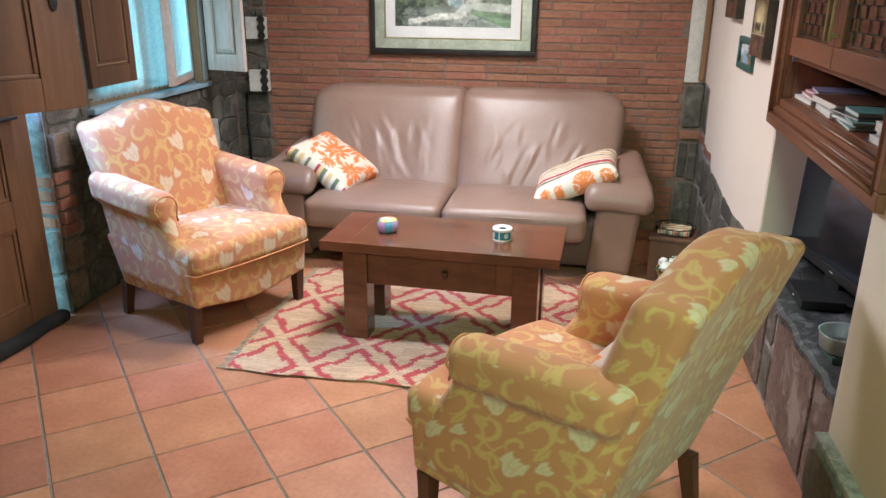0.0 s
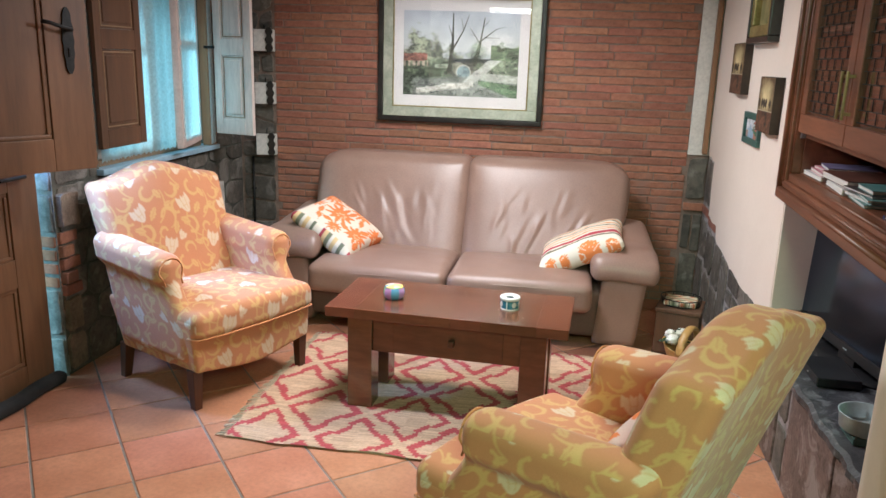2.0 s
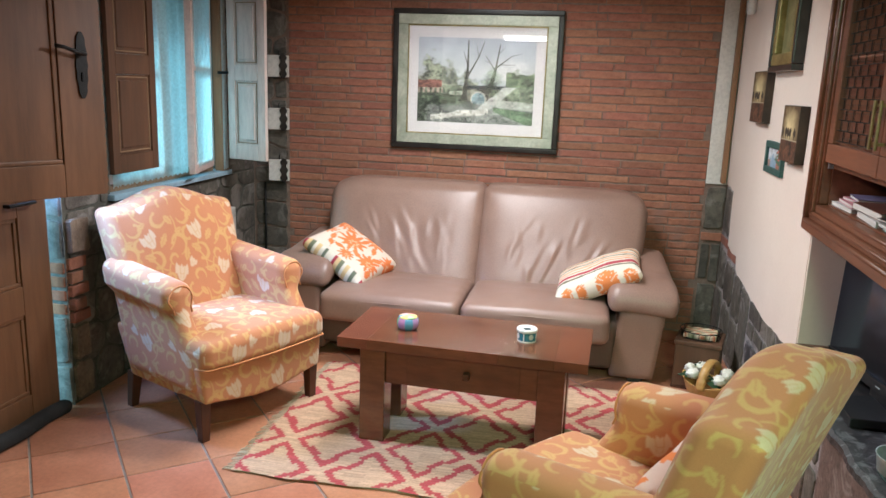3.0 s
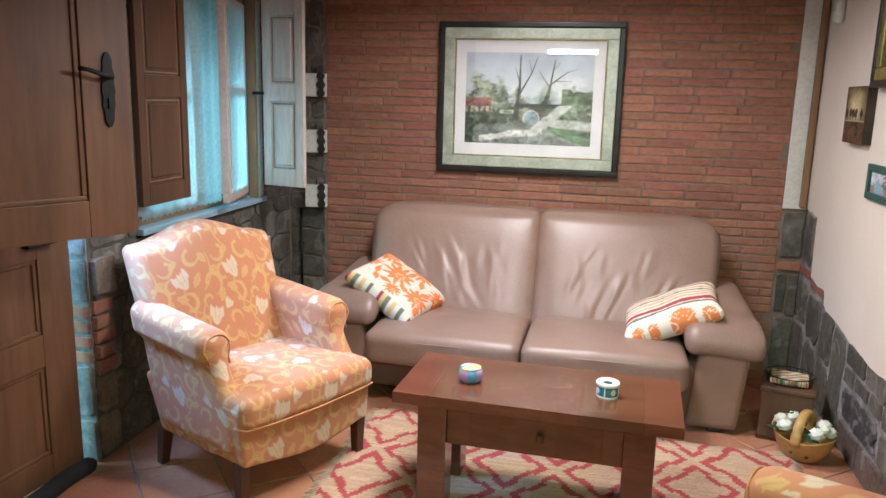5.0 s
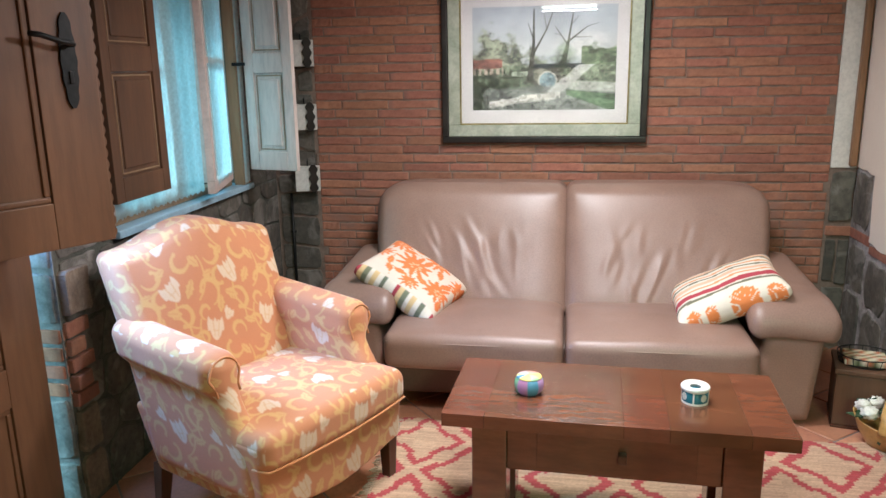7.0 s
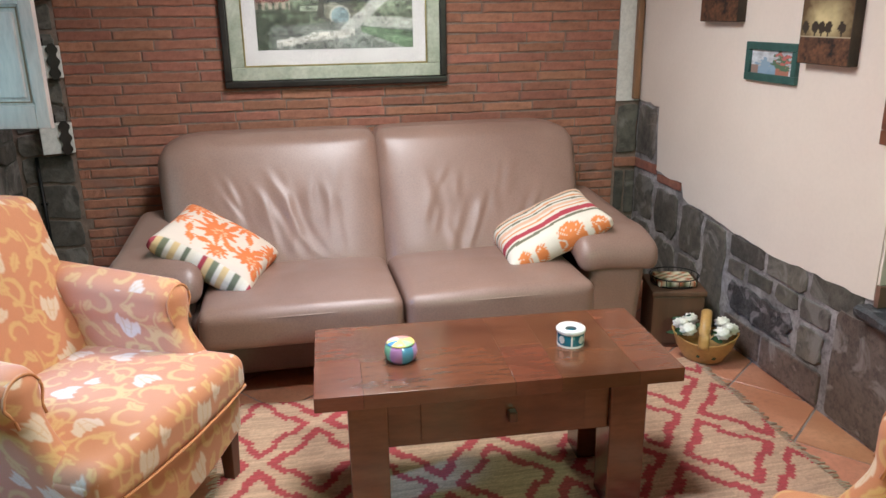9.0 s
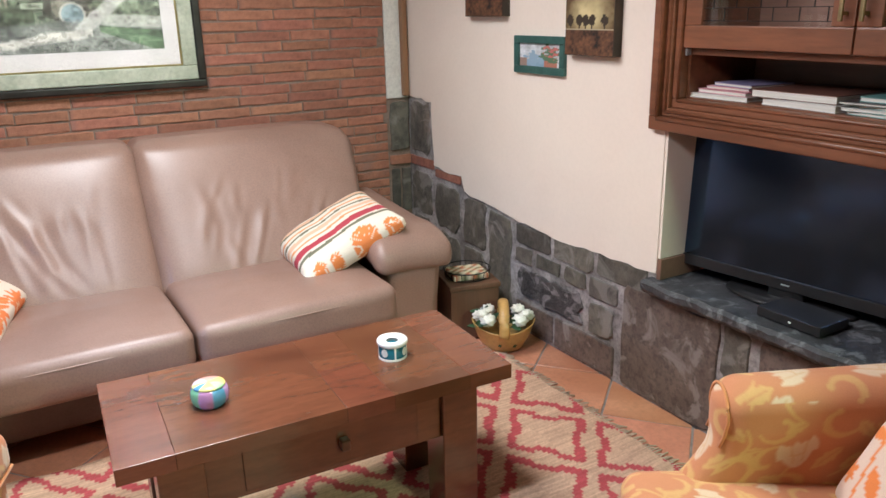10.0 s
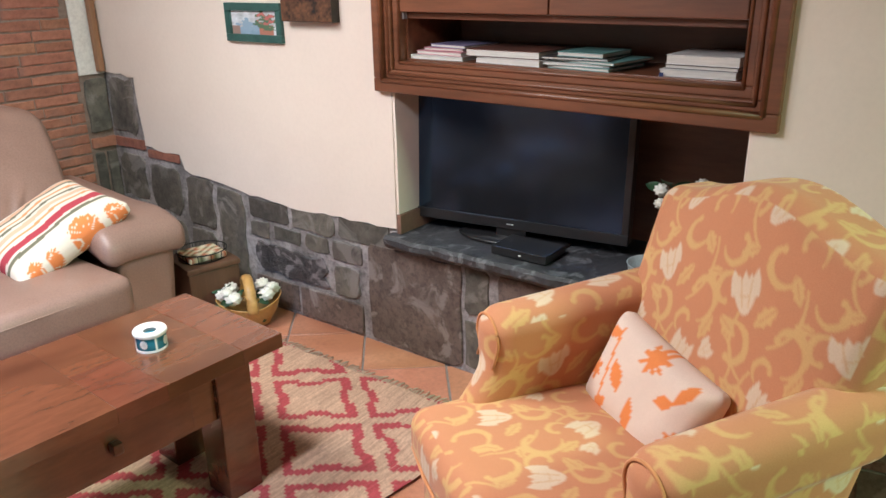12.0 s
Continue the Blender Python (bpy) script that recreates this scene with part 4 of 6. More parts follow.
build_television()
dvd = thing("set_top_box", "black set-top box in front of the television", "electronics")
part("case", box(1.655, 1.80, 2.86, 3.08, 0.508, 0.540, 0.004), BLACKPLASTIC, dvd)
part("button", box(1.652, 1.656, 2.957, 2.966, 0.521, 0.525), WHITEPLASTIC, dvd, "small lit round button")

cable = thing("cable", "thin pale cable hanging behind the television", "cable")
fixed("wire", tube([(2.00, 2.80, 1.04), (2.00, 2.80, 0.92), (2.01, 2.83, 0.80), (2.02, 2.86, 0.66), (2.00, 2.85, 0.53), (1.99, 2.84, 0.508)], 0.0032, 6), WHITEPLASTIC, cable, smooth=True)


def rose(parent, at, r):
    """A full white rose head: overlapping ruffled petals wound round a ball."""
    v, f, n, m = [], [], 22, 12
    for j in range(m + 1):
        th = math.pi * (0.02 + 0.96 * j / m)
        for i in range(n):
            ph = 2 * math.pi * i / n
            k = 1 + 0.16 * math.sin(3 * ph + 9 * th) + 0.10 * math.sin(5 * ph - 6 * th)
            v.append((at[0] + r * k * math.sin(th) * math.cos(ph), at[1] + r * k * math.sin(th) * math.sin(ph), at[2] + r * 0.85 * k * math.cos(th)))
    f = [(j * n + i, j * n + (i + 1) % n, j * n + n + (i + 1) % n, j * n + n + i) for j in range(m) for i in range(n)]
    return fixed("blossom", (v, f), PETAL, parent, "white artificial rose", smooth=True)


def leaf_mesh(parent, at, length, m):
    v, f = [], []
    for i in range(7):
        t = i / 6
        w = length * 0.32 * math.sin(math.pi * min(1, t * 0.96 + 0.04)) ** 0.8
        for s in (-1, 0, 1):
            v.append(tuple(Vector(at) + m @ Vector((t * length, s * w, 0.12 * length * abs(s) - 0.25 * length * t * t))))
    f = [(i * 3 + k, i * 3 + k + 3, i * 3 + k + 4, i * 3 + k + 1) for i in range(6) for k in range(2)]
    return part("leaf", (v, f), LEAF, parent, smooth=True)


vase = thing("flower_vase", "dark vase with white roses on the slate ledge", "vase")
fixed("vase", lathe([(0.0, 0.0), (0.042, 0.0), (0.055, 0.05), (0.05, 0.12), (0.03, 0.17), (0.036, 0.19), (0.028, 0.19), (0.0, 0.1)], 28), BLACKPLASTIC, vase, smooth=True)
rng = random.Random(5)
for dx, dy, dz, r in ((-0.05, -0.01, 0.265, 0.034), (-0.02, 0.06, 0.27, 0.022), (0.03, -0.05, 0.29, 0.022), (-0.05, 0.05, 0.235, 0.018)):
    fixed("stem", tube([(0, 0, 0.12), (dx * 0.5, dy * 0.5, 0.2), (dx, dy, dz - 0.02)], 0.0025, 5), LEAF, vase)
    rose(vase, (dx, dy, dz), r)
for i in range(11):
    leaf_mesh(vase, (rng.uniform(-0.05, 0.03), rng.uniform(-0.04, 0.06), rng.uniform(0.19, 0.30)), rng.uniform(0.045, 0.07), pose(0, 0, 0, rng.uniform(-40, 40), rng.uniform(-60, 20), rng.uniform(0, 360)))
vase.matrix_world = pose(1.80, 2.465, 0.5265)

bowl = thing("enamel_bowl", "pale blue-grey round enamel dish at the end of the niche", "bowl")
fixed("bowl", lathe([(0.0, 0.0), (0.062, 0.0), (0.070, 0.006), (0.076, 0.052), (0.079, 0.056), (0.074, 0.055), (0.068, 0.010), (0.0, 0.008)], 40), ENAMEL, bowl, smooth=True)
bowl.matrix_world = pose(1.685, 2.50, 0.531)
saucer = thing("glass_block", "low green glass stand under the enamel dish", "stand")
part("block", box(-0.05, 0.05, -0.06, 0.06, 0, 0.0255, 0.006), surface("green_glassware", (0.05, 0.10, 0.085), (0.09, 0.16, 0.14), 9, 60, 0.15, relief=0.02), saucer)
saucer.matrix_world = pose(1.685, 2.50, 0.5045)


# ---- pictures ----
def frame_rails(parent, name, w, h, bar, y0, y1, material, bevel=0.004):
    """Four mitre-like bars round an opening; local x across, z up, y out of the wall is negative."""
    for a, b, c, d in ((-w / 2, w / 2, h / 2 - bar, h / 2), (-w / 2, w / 2, -h / 2, -h / 2 + bar), (-w / 2, -w / 2 + bar, -h / 2 + bar, h / 2 - bar), (w / 2 - bar, w / 2, -h / 2 + bar, h / 2 - bar)):
        part(name, box(a, b, y0, y1, c, d, bevel, 3), material, parent)


def painted_sheet(name, w, h, nx, nz, y, painter, parent, label, material=None):
    gx, gz = np.meshgrid(np.linspace(0, 1, nx), np.linspace(0, 1, nz), indexing="ij")
    u, v = gx.ravel(), gz.ravel()
    p = np.stack([(u - 0.5) * w, np.full(u.size, y), (v - 0.5) * h], 1)
    i, j = np.meshgrid(np.arange(nx - 1), np.arange(nz - 1), indexing="ij")
    k = (i * nz + j).ravel()
    ob = part(name, (p, np.stack([k, k + nz, k + nz + 1, k + 1], 1)), material or PAPER, parent, label)
    paint(ob.data, painter(u, v))
    return ob


def fbm(u, v, scale, seed, octaves=4):
    """Smooth random field from sums of lattice noise."""
    out, amp = np.zeros(len(u)), 1.0
    g = np.random.RandomState(seed)
    for o in range(octaves):
        n = 64
        lat = g.rand(n, n)
        x, y = u * scale * 2 ** o, v * scale * 2 ** o
        i, j = np.floor(x).astype(int), np.floor(y).astype(int)
        fx, fy = x - i, y - j
        fx, fy = fx * fx * (3 - 2 * fx), fy * fy * (3 - 2 * fy)
        a, b, c, d = lat[i % n, j % n], lat[(i + 1) % n, j % n], lat[i % n, (j + 1) % n], lat[(i + 1) % n, (j + 1) % n]
        out += amp * ((a * (1 - fx) + b * fx) * (1 - fy) + (c * (1 - fx) + d * fx) * fy - 0.5)
        amp *= 0.55
    return out


def landscape(u, v):
    """A watercolour: grey sky, bare trees, an arched bridge over a stream, a pale lane and banks."""
    n1, n2, n3 = fbm(u, v, 5, 1), fbm(u, v, 14, 2), fbm(u, v, 40, 3, 3)
    col = np.empty((len(u), 3))

    def lay(mask, c, strength=1.0, rough=0.42):
        k = np.clip(mask, 0, 1)[:, None] * strength
        col[:] = col * (1 - k) + np.array(c) * (1 + rough * n2[:, None] + rough * n3[:, None]) * k
    t = np.clip(v, 0, 1)[:, None]
    col[:] = np.array((0.60, 0.57, 0.52)) * (1 - t) + np.array((0.40, 0.42, 0.45)) * t
    col *= 1 + 0.25 * n1[:, None]
    lay((0.95 - np.hypot((u - 0.8) * 1.2, (v - 0.62) * 1.6) * 3), (0.70, 0.66, 0.60), 0.6)
    soft_edge = lambda d, w: np.clip(0.5 + d / w, 0, 1)
    hill = 0.50 + 0.10 * n1 + 0.05 * n2
    lay(soft_edge(hill - v, 0.05) * (u > 0.36), (0.34, 0.36, 0.37), 0.7)
    wood = 0.64 + 0.10 * np.sin(u * 11 + 0.2) * (u < 0.4) + 0.20 * n2 + 0.16 * n1 - 1.3 * np.clip(u - 0.33, 0, 1)
    lay(soft_edge(wood - v, 0.10), (0.200, 0.215, 0.135), 0.85, 0.9)
    lay(soft_edge(0.13 + 0.08 * n2 - np.abs(v - 0.50 - 0.03 * n1) * 1.2, 0.04) * (u > 0.76), (0.15, 0.20, 0.10), 0.9, 0.7)
    lay((v < 0.43 + 0.02 * n2) * 1.0, (0.20, 0.23, 0.155), 1.0, 0.7)
    # red-roofed sheds and a pale hut
    lay(((u < 0.21) & (np.abs(v - 0.455 - 0.02 * n2) < 0.045)) * 1.0, (0.33, 0.115, 0.085), 0.9, 0.5)
    lay(((u < 0.22) & (np.abs(v - 0.38) < 0.03) & (np.sin(u * 150) > -0.2)) * 1.0, (0.42, 0.31, 0.25), 0.7)
    lay(((np.abs(u - 0.335) < 0.055) & (np.abs(v - 0.355) < 0.02)) * 1.0, (0.42, 0.45, 0.34), 0.8)
    lay(soft_edge(0.34 + 0.10 * n2 - v, 0.05) * (u < 0.34), (0.115, 0.145, 0.085), 0.9, 0.9)
    # bridge with its arch
    lay(((u > 0.43) & (u < 0.78) & (np.abs(v - 0.425) < 0.022)) * 1.0, (0.11, 0.125, 0.13), 0.95)
    lay(((u > 0.43) & (u < 0.70) & (v < 0.405) & (v > 0.25)) * 1.0, (0.22, 0.20, 0.155), 0.9, 0.6)
    r = np.hypot((u - 0.53) * 1.4, v - 0.285)
    lay(soft_edge(0.094 - r, 0.01), (0.46, 0.42, 0.36))
    lay(soft_edge(0.080 - r, 0.01), (0.24, 0.32, 0.33))
    # stream
    stream = 0.24 - 0.08 * np.abs(u - 0.5) + 0.03 * n1
    lay(soft_edge(stream - v, 0.03) * soft_edge(u - 0.08 + 0.04 * n2, 0.04), (0.28, 0.29, 0.26), 0.9, 0.5)
    lay(soft_edge(0.035 + 0.02 * n2 - np.abs(v - (0.055 + 0.19 * (u - 0.12))), 0.02) * ((u > 0.12) & (u < 0.62)), (0.66, 0.61, 0.54), 0.9)
    lay((n3 > 0.22) * soft_edge(stream - v, 0.02) * 1.0, (0.14, 0.14, 0.12), 0.6)
    # lane and green bank
    lane = np.abs((u - 0.60) - (v - 0.20) * 0.85) - 0.055 + 0.01 * n2
    lay(soft_edge(-lane, 0.02) * ((v > 0.17) & (v < 0.44)), (0.47, 0.45, 0.41), 0.85)
    lay(soft_edge(-np.abs(v - 0.235 + 0.10 * (u - 0.78)) + 0.045, 0.02) * (u > 0.68), (0.42, 0.41, 0.36), 0.85)
    bank = (u > 0.66) & (v < 0.20 - 0.16 * (u - 0.66)) & (v > 0.17 - 0.52 * (u - 0.62))
    lay(bank * 1.0, (0.155, 0.235, 0.13), 0.95, 0.5)
    # bare trees
    def limb(x0, y0, x1, y1, w0, w1):
        dx, dy = x1 - x0, y1 - y0
        s = np.clip(((u - x0) * dx + (v - y0) * dy) / (dx * dx + dy * dy), 0, 1)
        d = np.hypot(u - x0 - s * dx, v - y0 - s * dy)
        lay(soft_edge((w0 + (w1 - w0) * s) - d, 0.004), (0.13, 0.125, 0.095), 0.92, 0.6)
    for seg in ((0.405, 0.30, 0.43, 0.60, 0.022, 0.012), (0.43, 0.60, 0.43, 0.97, 0.011, 0.004), (0.43, 0.55, 0.52, 0.78, 0.009, 0.005), (0.52, 0.78, 0.565, 0.96, 0.005, 0.002), (0.43, 0.68, 0.39, 0.84, 0.005, 0.002),
                (0.63, 0.42, 0.67, 0.66, 0.024, 0.010), (0.67, 0.66, 0.70, 0.93, 0.008, 0.003), (0.67, 0.66, 0.80, 0.80, 0.008, 0.003), (0.70, 0.70, 0.83, 0.70, 0.004, 0.002), (0.66, 0.64, 0.58, 0.80, 0.005, 0.002),
                (0.69, 0.82, 0.74, 0.90, 0.003, 0.001), (0.52, 0.78, 0.50, 0.92, 0.003, 0.001), (0.80, 0.80, 0.88, 0.83, 0.003, 0.001), (0.62, 0.72, 0.57, 0.74, 0.003, 0.001)):
        limb(*seg)
    lay(soft_edge(0.10 + 0.06 * n2 - np.hypot((u - 0.64) * 1.4, (v - 0.48) * 0.7), 0.06), (0.15, 0.20, 0.11), 0.6, 0.8)
    lum = col.mean(1, keepdims=True)
    return np.clip(col * 0.80 * np.clip(lum / 0.30, 0.38, 1.0), 0.006, 0.62)


def build_painting():
    pic = thing("framed_painting", "large framed watercolour of a bridge and bare trees on brick", "picture")
    frame_rails(pic, "frame", 1.114, 0.905, 0.034, -0.032, 0.0, BLACKFRAME, 0.008)
    frame_rails(pic, "inner_frame", 1.044, 0.835, 0.064, -0.022, -0.002, SILVERGREEN, 0.005)
    frame_rails(pic, "fillet", 0.9155, 0.7065, 0.008, -0.017, -0.003, GILT, 0.002)
    part("mount", box(-0.452, 0.452, -0.008, -0.004, -0.348, 0.348), PASSEPARTOUT, pic, "white mount board")
    painted_sheet("artwork", 0.772, 0.547, 250, 180, -0.0088, landscape, pic, "watercolour of a stream, stone bridge and trees")
    g = part("glazing", box(-0.45, 0.45, -0.0125, -0.0115, -0.346, 0.346), CLEAR, pic, "reflecting picture glass")
    g.visible_shadow = False
    pic.matrix_world = pose(0.0, 5.395, 1.589)
    return pic


build_painting()


def tree_canvas(u, v):
    n = fbm(u, v, 6, 8)
    n2 = fbm(u, v, 25, 9)
    col = np.array((0.30, 0.21, 0.09)) * np.ones((len(u), 3))
    glow = np.clip(1.15 - np.hypot((u - 0.5) * 1.3, (v - 0.62) * 1.5) * 1.7 + 0.35 * n, 0, 1)[:, None]
    col = np.array((0.10, 0.055, 0.022)) * (1 - glow) + np.array((0.62, 0.50, 0.26)) * glow
    ground = v < 0.40
    col[ground] = (np.array((0.10, 0.042, 0.020)) * (1 + 0.9 * (n[ground] + n2[ground]))[:, None])
    col[(np.abs(v - 0.395) < 0.010)] = (0.45, 0.38, 0.26)
    for x in (0.10, 0.30, 0.43, 0.56, 0.82):
        crown = np.hypot((u - x) / 0.075, (v - 0.53) / 0.085) < 1 + 0.35 * n2
        stem = (np.abs(u - x) < 0.012) & (v > 0.40) & (v < 0.50)
        col[crown | stem] = (0.035, 0.022, 0.012)
    return np.clip(col, 0.006, 0.9)


def canvas(y0, y1, z0, z1, label):
    c = thing("canvas_picture", label, "picture", "dark tree canvases")
    w, h = y1 - y0, z1 - z0
    part("canvas_block", box(-w / 2, w / 2, -0.040, 0.0, -h / 2, h / 2, 0.003), DARKCANVAS, c)
    painted_sheet("artwork", w - 0.006, h - 0.006, 70, 70, -0.0406, tree_canvas, c, "row of dark trees under a golden sky")
    c.matrix_world = pose(1.640, (y0 + y1) / 2, (z0 + z1) / 2, 0, 0, -90)


canvas(4.425, 4.725, 1.425, 1.685, "square dark canvas with a row of trees, hung higher")
canvas(3.735, 4.005, 1.283, 1.525, "square dark canvas with a row of trees beside the cabinet")


def small_scene(u, v):
    n = fbm(u, v, 9, 12)
    col = np.array((0.55, 0.58, 0.60)) * (1 + 0.5 * n)[:, None]
    col[(v < 0.30 + 0.1 * n) & (u < 0.62)] = (0.22, 0.33, 0.42)
    col[np.hypot((u - 0.35) / 0.22, (v - 0.30) / 0.28) < 1 + n] = (0.25, 0.36, 0.46)
    col[(np.abs(u - 0.75) < 0.15) & (v < 0.40)] = (0.42, 0.16, 0.11)
    col[np.hypot((u - 0.75) / 0.20, (v - 0.62) / 0.28) < 1 + 1.5 * n] = (0.09, 0.16, 0.09)
    col[(np.hypot((u - 0.75) / 0.2, (v - 0.68) / 0.26) < 1) & (n > 0.10)] = (0.50, 0.13, 0.12)
    col[(u < 0.18) & (v < 0.35)] = (0.30, 0.20, 0.16)
    return np.clip(col, 0.02, 0.85)


gf = thing("green_framed_print", "small print in a dark green wooden frame", "picture")
frame_rails(gf, "frame", 0.335, 0.152, 0.030, -0.018, 0.0, GREENFRAME, 0.003)
painted_sheet("artwork", 0.276, 0.094, 60, 36, -0.006, small_scene, gf, "tiny print of a flower pot and blue scene")
part("backing", box(-0.14, 0.14, -0.005, 0.0, -0.05, 0.05), DARKCANVAS, gf)
gf.matrix_world = pose(1.640, 4.205, 1.272, 0, 0, -90)

gilt = thing("gilt_framed_picture", "tall picture in a gilded dark-edged frame", "picture")
frame_rails(gilt, "frame", 0.46, 0.62, 0.028, -0.050, 0.0, BLACKFRAME, 0.006)
frame_rails(gilt, "inner_frame", 0.404, 0.564, 0.055, -0.044, -0.002, GILT, 0.008)
part("artwork", box(-0.15, 0.15, -0.012, -0.002, -0.23, 0.23), surface("olive_print", (0.16, 0.15, 0.06), (0.34, 0.30, 0.14), 12, 60, 0.5, relief=0.05), gilt)
gilt.matrix_world = pose(1.640, 4.165, 1.985, 0, 0, -90)

sensor = thing("alarm_sensor", "white plastic alarm sensor high on the plaster", "sensor")
soft("case", (0.062, 0.050, 0.125), 0.022, 0.01, WHITEPLASTIC, sensor, at=(0, -0.0255, 0))
part("lens", box(-0.019, 0.019, -0.053, -0.048, 0.000, 0.040, 0.002), ENAMEL, sensor)
sensor.matrix_world = pose(1.640, 5.10, 2.075, 0, 0, -90)


# ---- on the table ----
def ashtray():
    pot = thing("painted_pot", "small round hand-painted multicoloured ceramic pot with lid", "pot")
    p, f = lathe([(0.0, 0.0), (0.034, 0.0), (0.044, 0.010), (0.0475, 0.024), (0.044, 0.038), (0.039, 0.043), (0.0, 0.043)], 48)
    body = fixed("body", (p, f), CERAMIC, pot, smooth=True)
    co = np.array([v.co[:] for v in body.data.vertices])
    k = np.floor((np.degrees(np.arctan2(co[:, 1], co[:, 0])) % 360) / 45).astype(int)
    panels = np.array(((0.16, 0.34, 0.48), (0.36, 0.20, 0.46), (0.44, 0.32, 0.52), (0.07, 0.22, 0.38), (0.18, 0.42, 0.22), (0.48, 0.22, 0.36), (0.10, 0.30, 0.44), (0.42, 0.25, 0.46)))
    paint(body.data, panels[k])
    p, f = lathe([(0.0, 0.050), (0.012, 0.0505), (0.024, 0.0500), (0.038, 0.0475), (0.0405, 0.0445), (0.039, 0.0435), (0.0, 0.0435)], 48)
    lid = fixed("lid", (p, f), CERAMIC, pot, "lid painted yellow, pink and blue", smooth=True)
    co = np.array([v.co[:] for v in lid.data.vertices])
    g = np.degrees(np.arctan2(co[:, 1], co[:, 0])) % 360
    col = np.tile((0.78, 0.66, 0.20), (len(co), 1))
    col[(g > 30) & (g < 110)] = (0.75, 0.36, 0.30)
    col[(g > 110) & (g < 170)] = (0.72, 0.52, 0.55)
    col[(g > 190) & (g < 225)] = (0.10, 0.30, 0.50)
    col[(g > 280) & (g < 330)] = (0.40, 0.65, 0.35)
    paint(lid.data, col)
    pot.matrix_world = pose(0.021, 3.482, 0.4935) @ Matrix.Diagonal((1.05, 1.05, 1.25, 1))


def teal_pot():
    pot = thing("teal_ashtray", "white-topped teal ceramic ashtray with white star flowers", "ashtray")
    body = fixed("body", lathe([(0.0, 0.0), (0.038, 0.0), (0.040, 0.003), (0.041, 0.036), (0.0, 0.037)], 40), surface("teal_glaze", (0.015, 0.12, 0.17), (0.025, 0.18, 0.24), 12, 60, 0.18, relief=0.02), pot, smooth=True)
    fixed("band", lathe([(0.0385, 0.0), (0.0418, 0.0), (0.0418, 0.005), (0.0385, 0.005)], 40), WHITECERAMIC, body)
    fixed("top", lathe([(0.041, 0.034), (0.0455, 0.038), (0.0455, 0.044), (0.042, 0.0475), (0.022, 0.0445), (0.0175, 0.0425)], 40), WHITECERAMIC, pot, "white rim with a round hole", smooth=True)
    fixed("well", lathe([(0.0175, 0.0425), (0.015, 0.030), (0.0, 0.028)], 28), surface("ash_grey", (0.10, 0.10, 0.10), (0.22, 0.22, 0.21), 30, 90, 0.9), pot, "dark ash-stained round hole")
    for k, g in enumerate((-150, -105, -60, -15, 30, 75, 120, 165)):
        bm = bmesh.new()
        if k % 2:
            add_box(bm, 0.0405, 0.0421, -0.0025, 0.0025, 0.005, 0.036)
        else:
            for j in range(6):
                m = pose(0, 0, 0, j * 30, 0, 0)
                made = bmesh.ops.create_cube(bm, size=1.0)["verts"]
                bmesh.ops.scale(bm, vec=(0.0012, 0.0035, 0.021), verts=made)
                bmesh.ops.transform(bm, matrix=Matrix.Translation((0.0415, 0, 0.021)) @ m, verts=made)
        ob = part("star_flower" if k % 2 == 0 else "divider", bm, WHITECERAMIC, body)
        ob.matrix_local = pose(0, 0, 0, 0, 0, g)
    pot.matrix_world = pose(0.550, 3.475, 0.4935) @ Matrix.Diagonal((1, 1, 1.2, 1))


ashtray()
teal_pot()


# ---- cushions ----
def dahlia(u, v, cx, cy, r, deg, n=11):
    """Inside a ragged many-petalled flower head."""
    a, b = u - cx, v - cy
    g = np.arctan2(b, a) + radians(deg)
    lobe = 0.70 + 0.30 * np.cos(g * n) * (0.7 + 0.3 * np.sin(g * 3 + deg))
    return np.hypot(a, b) < r * lobe


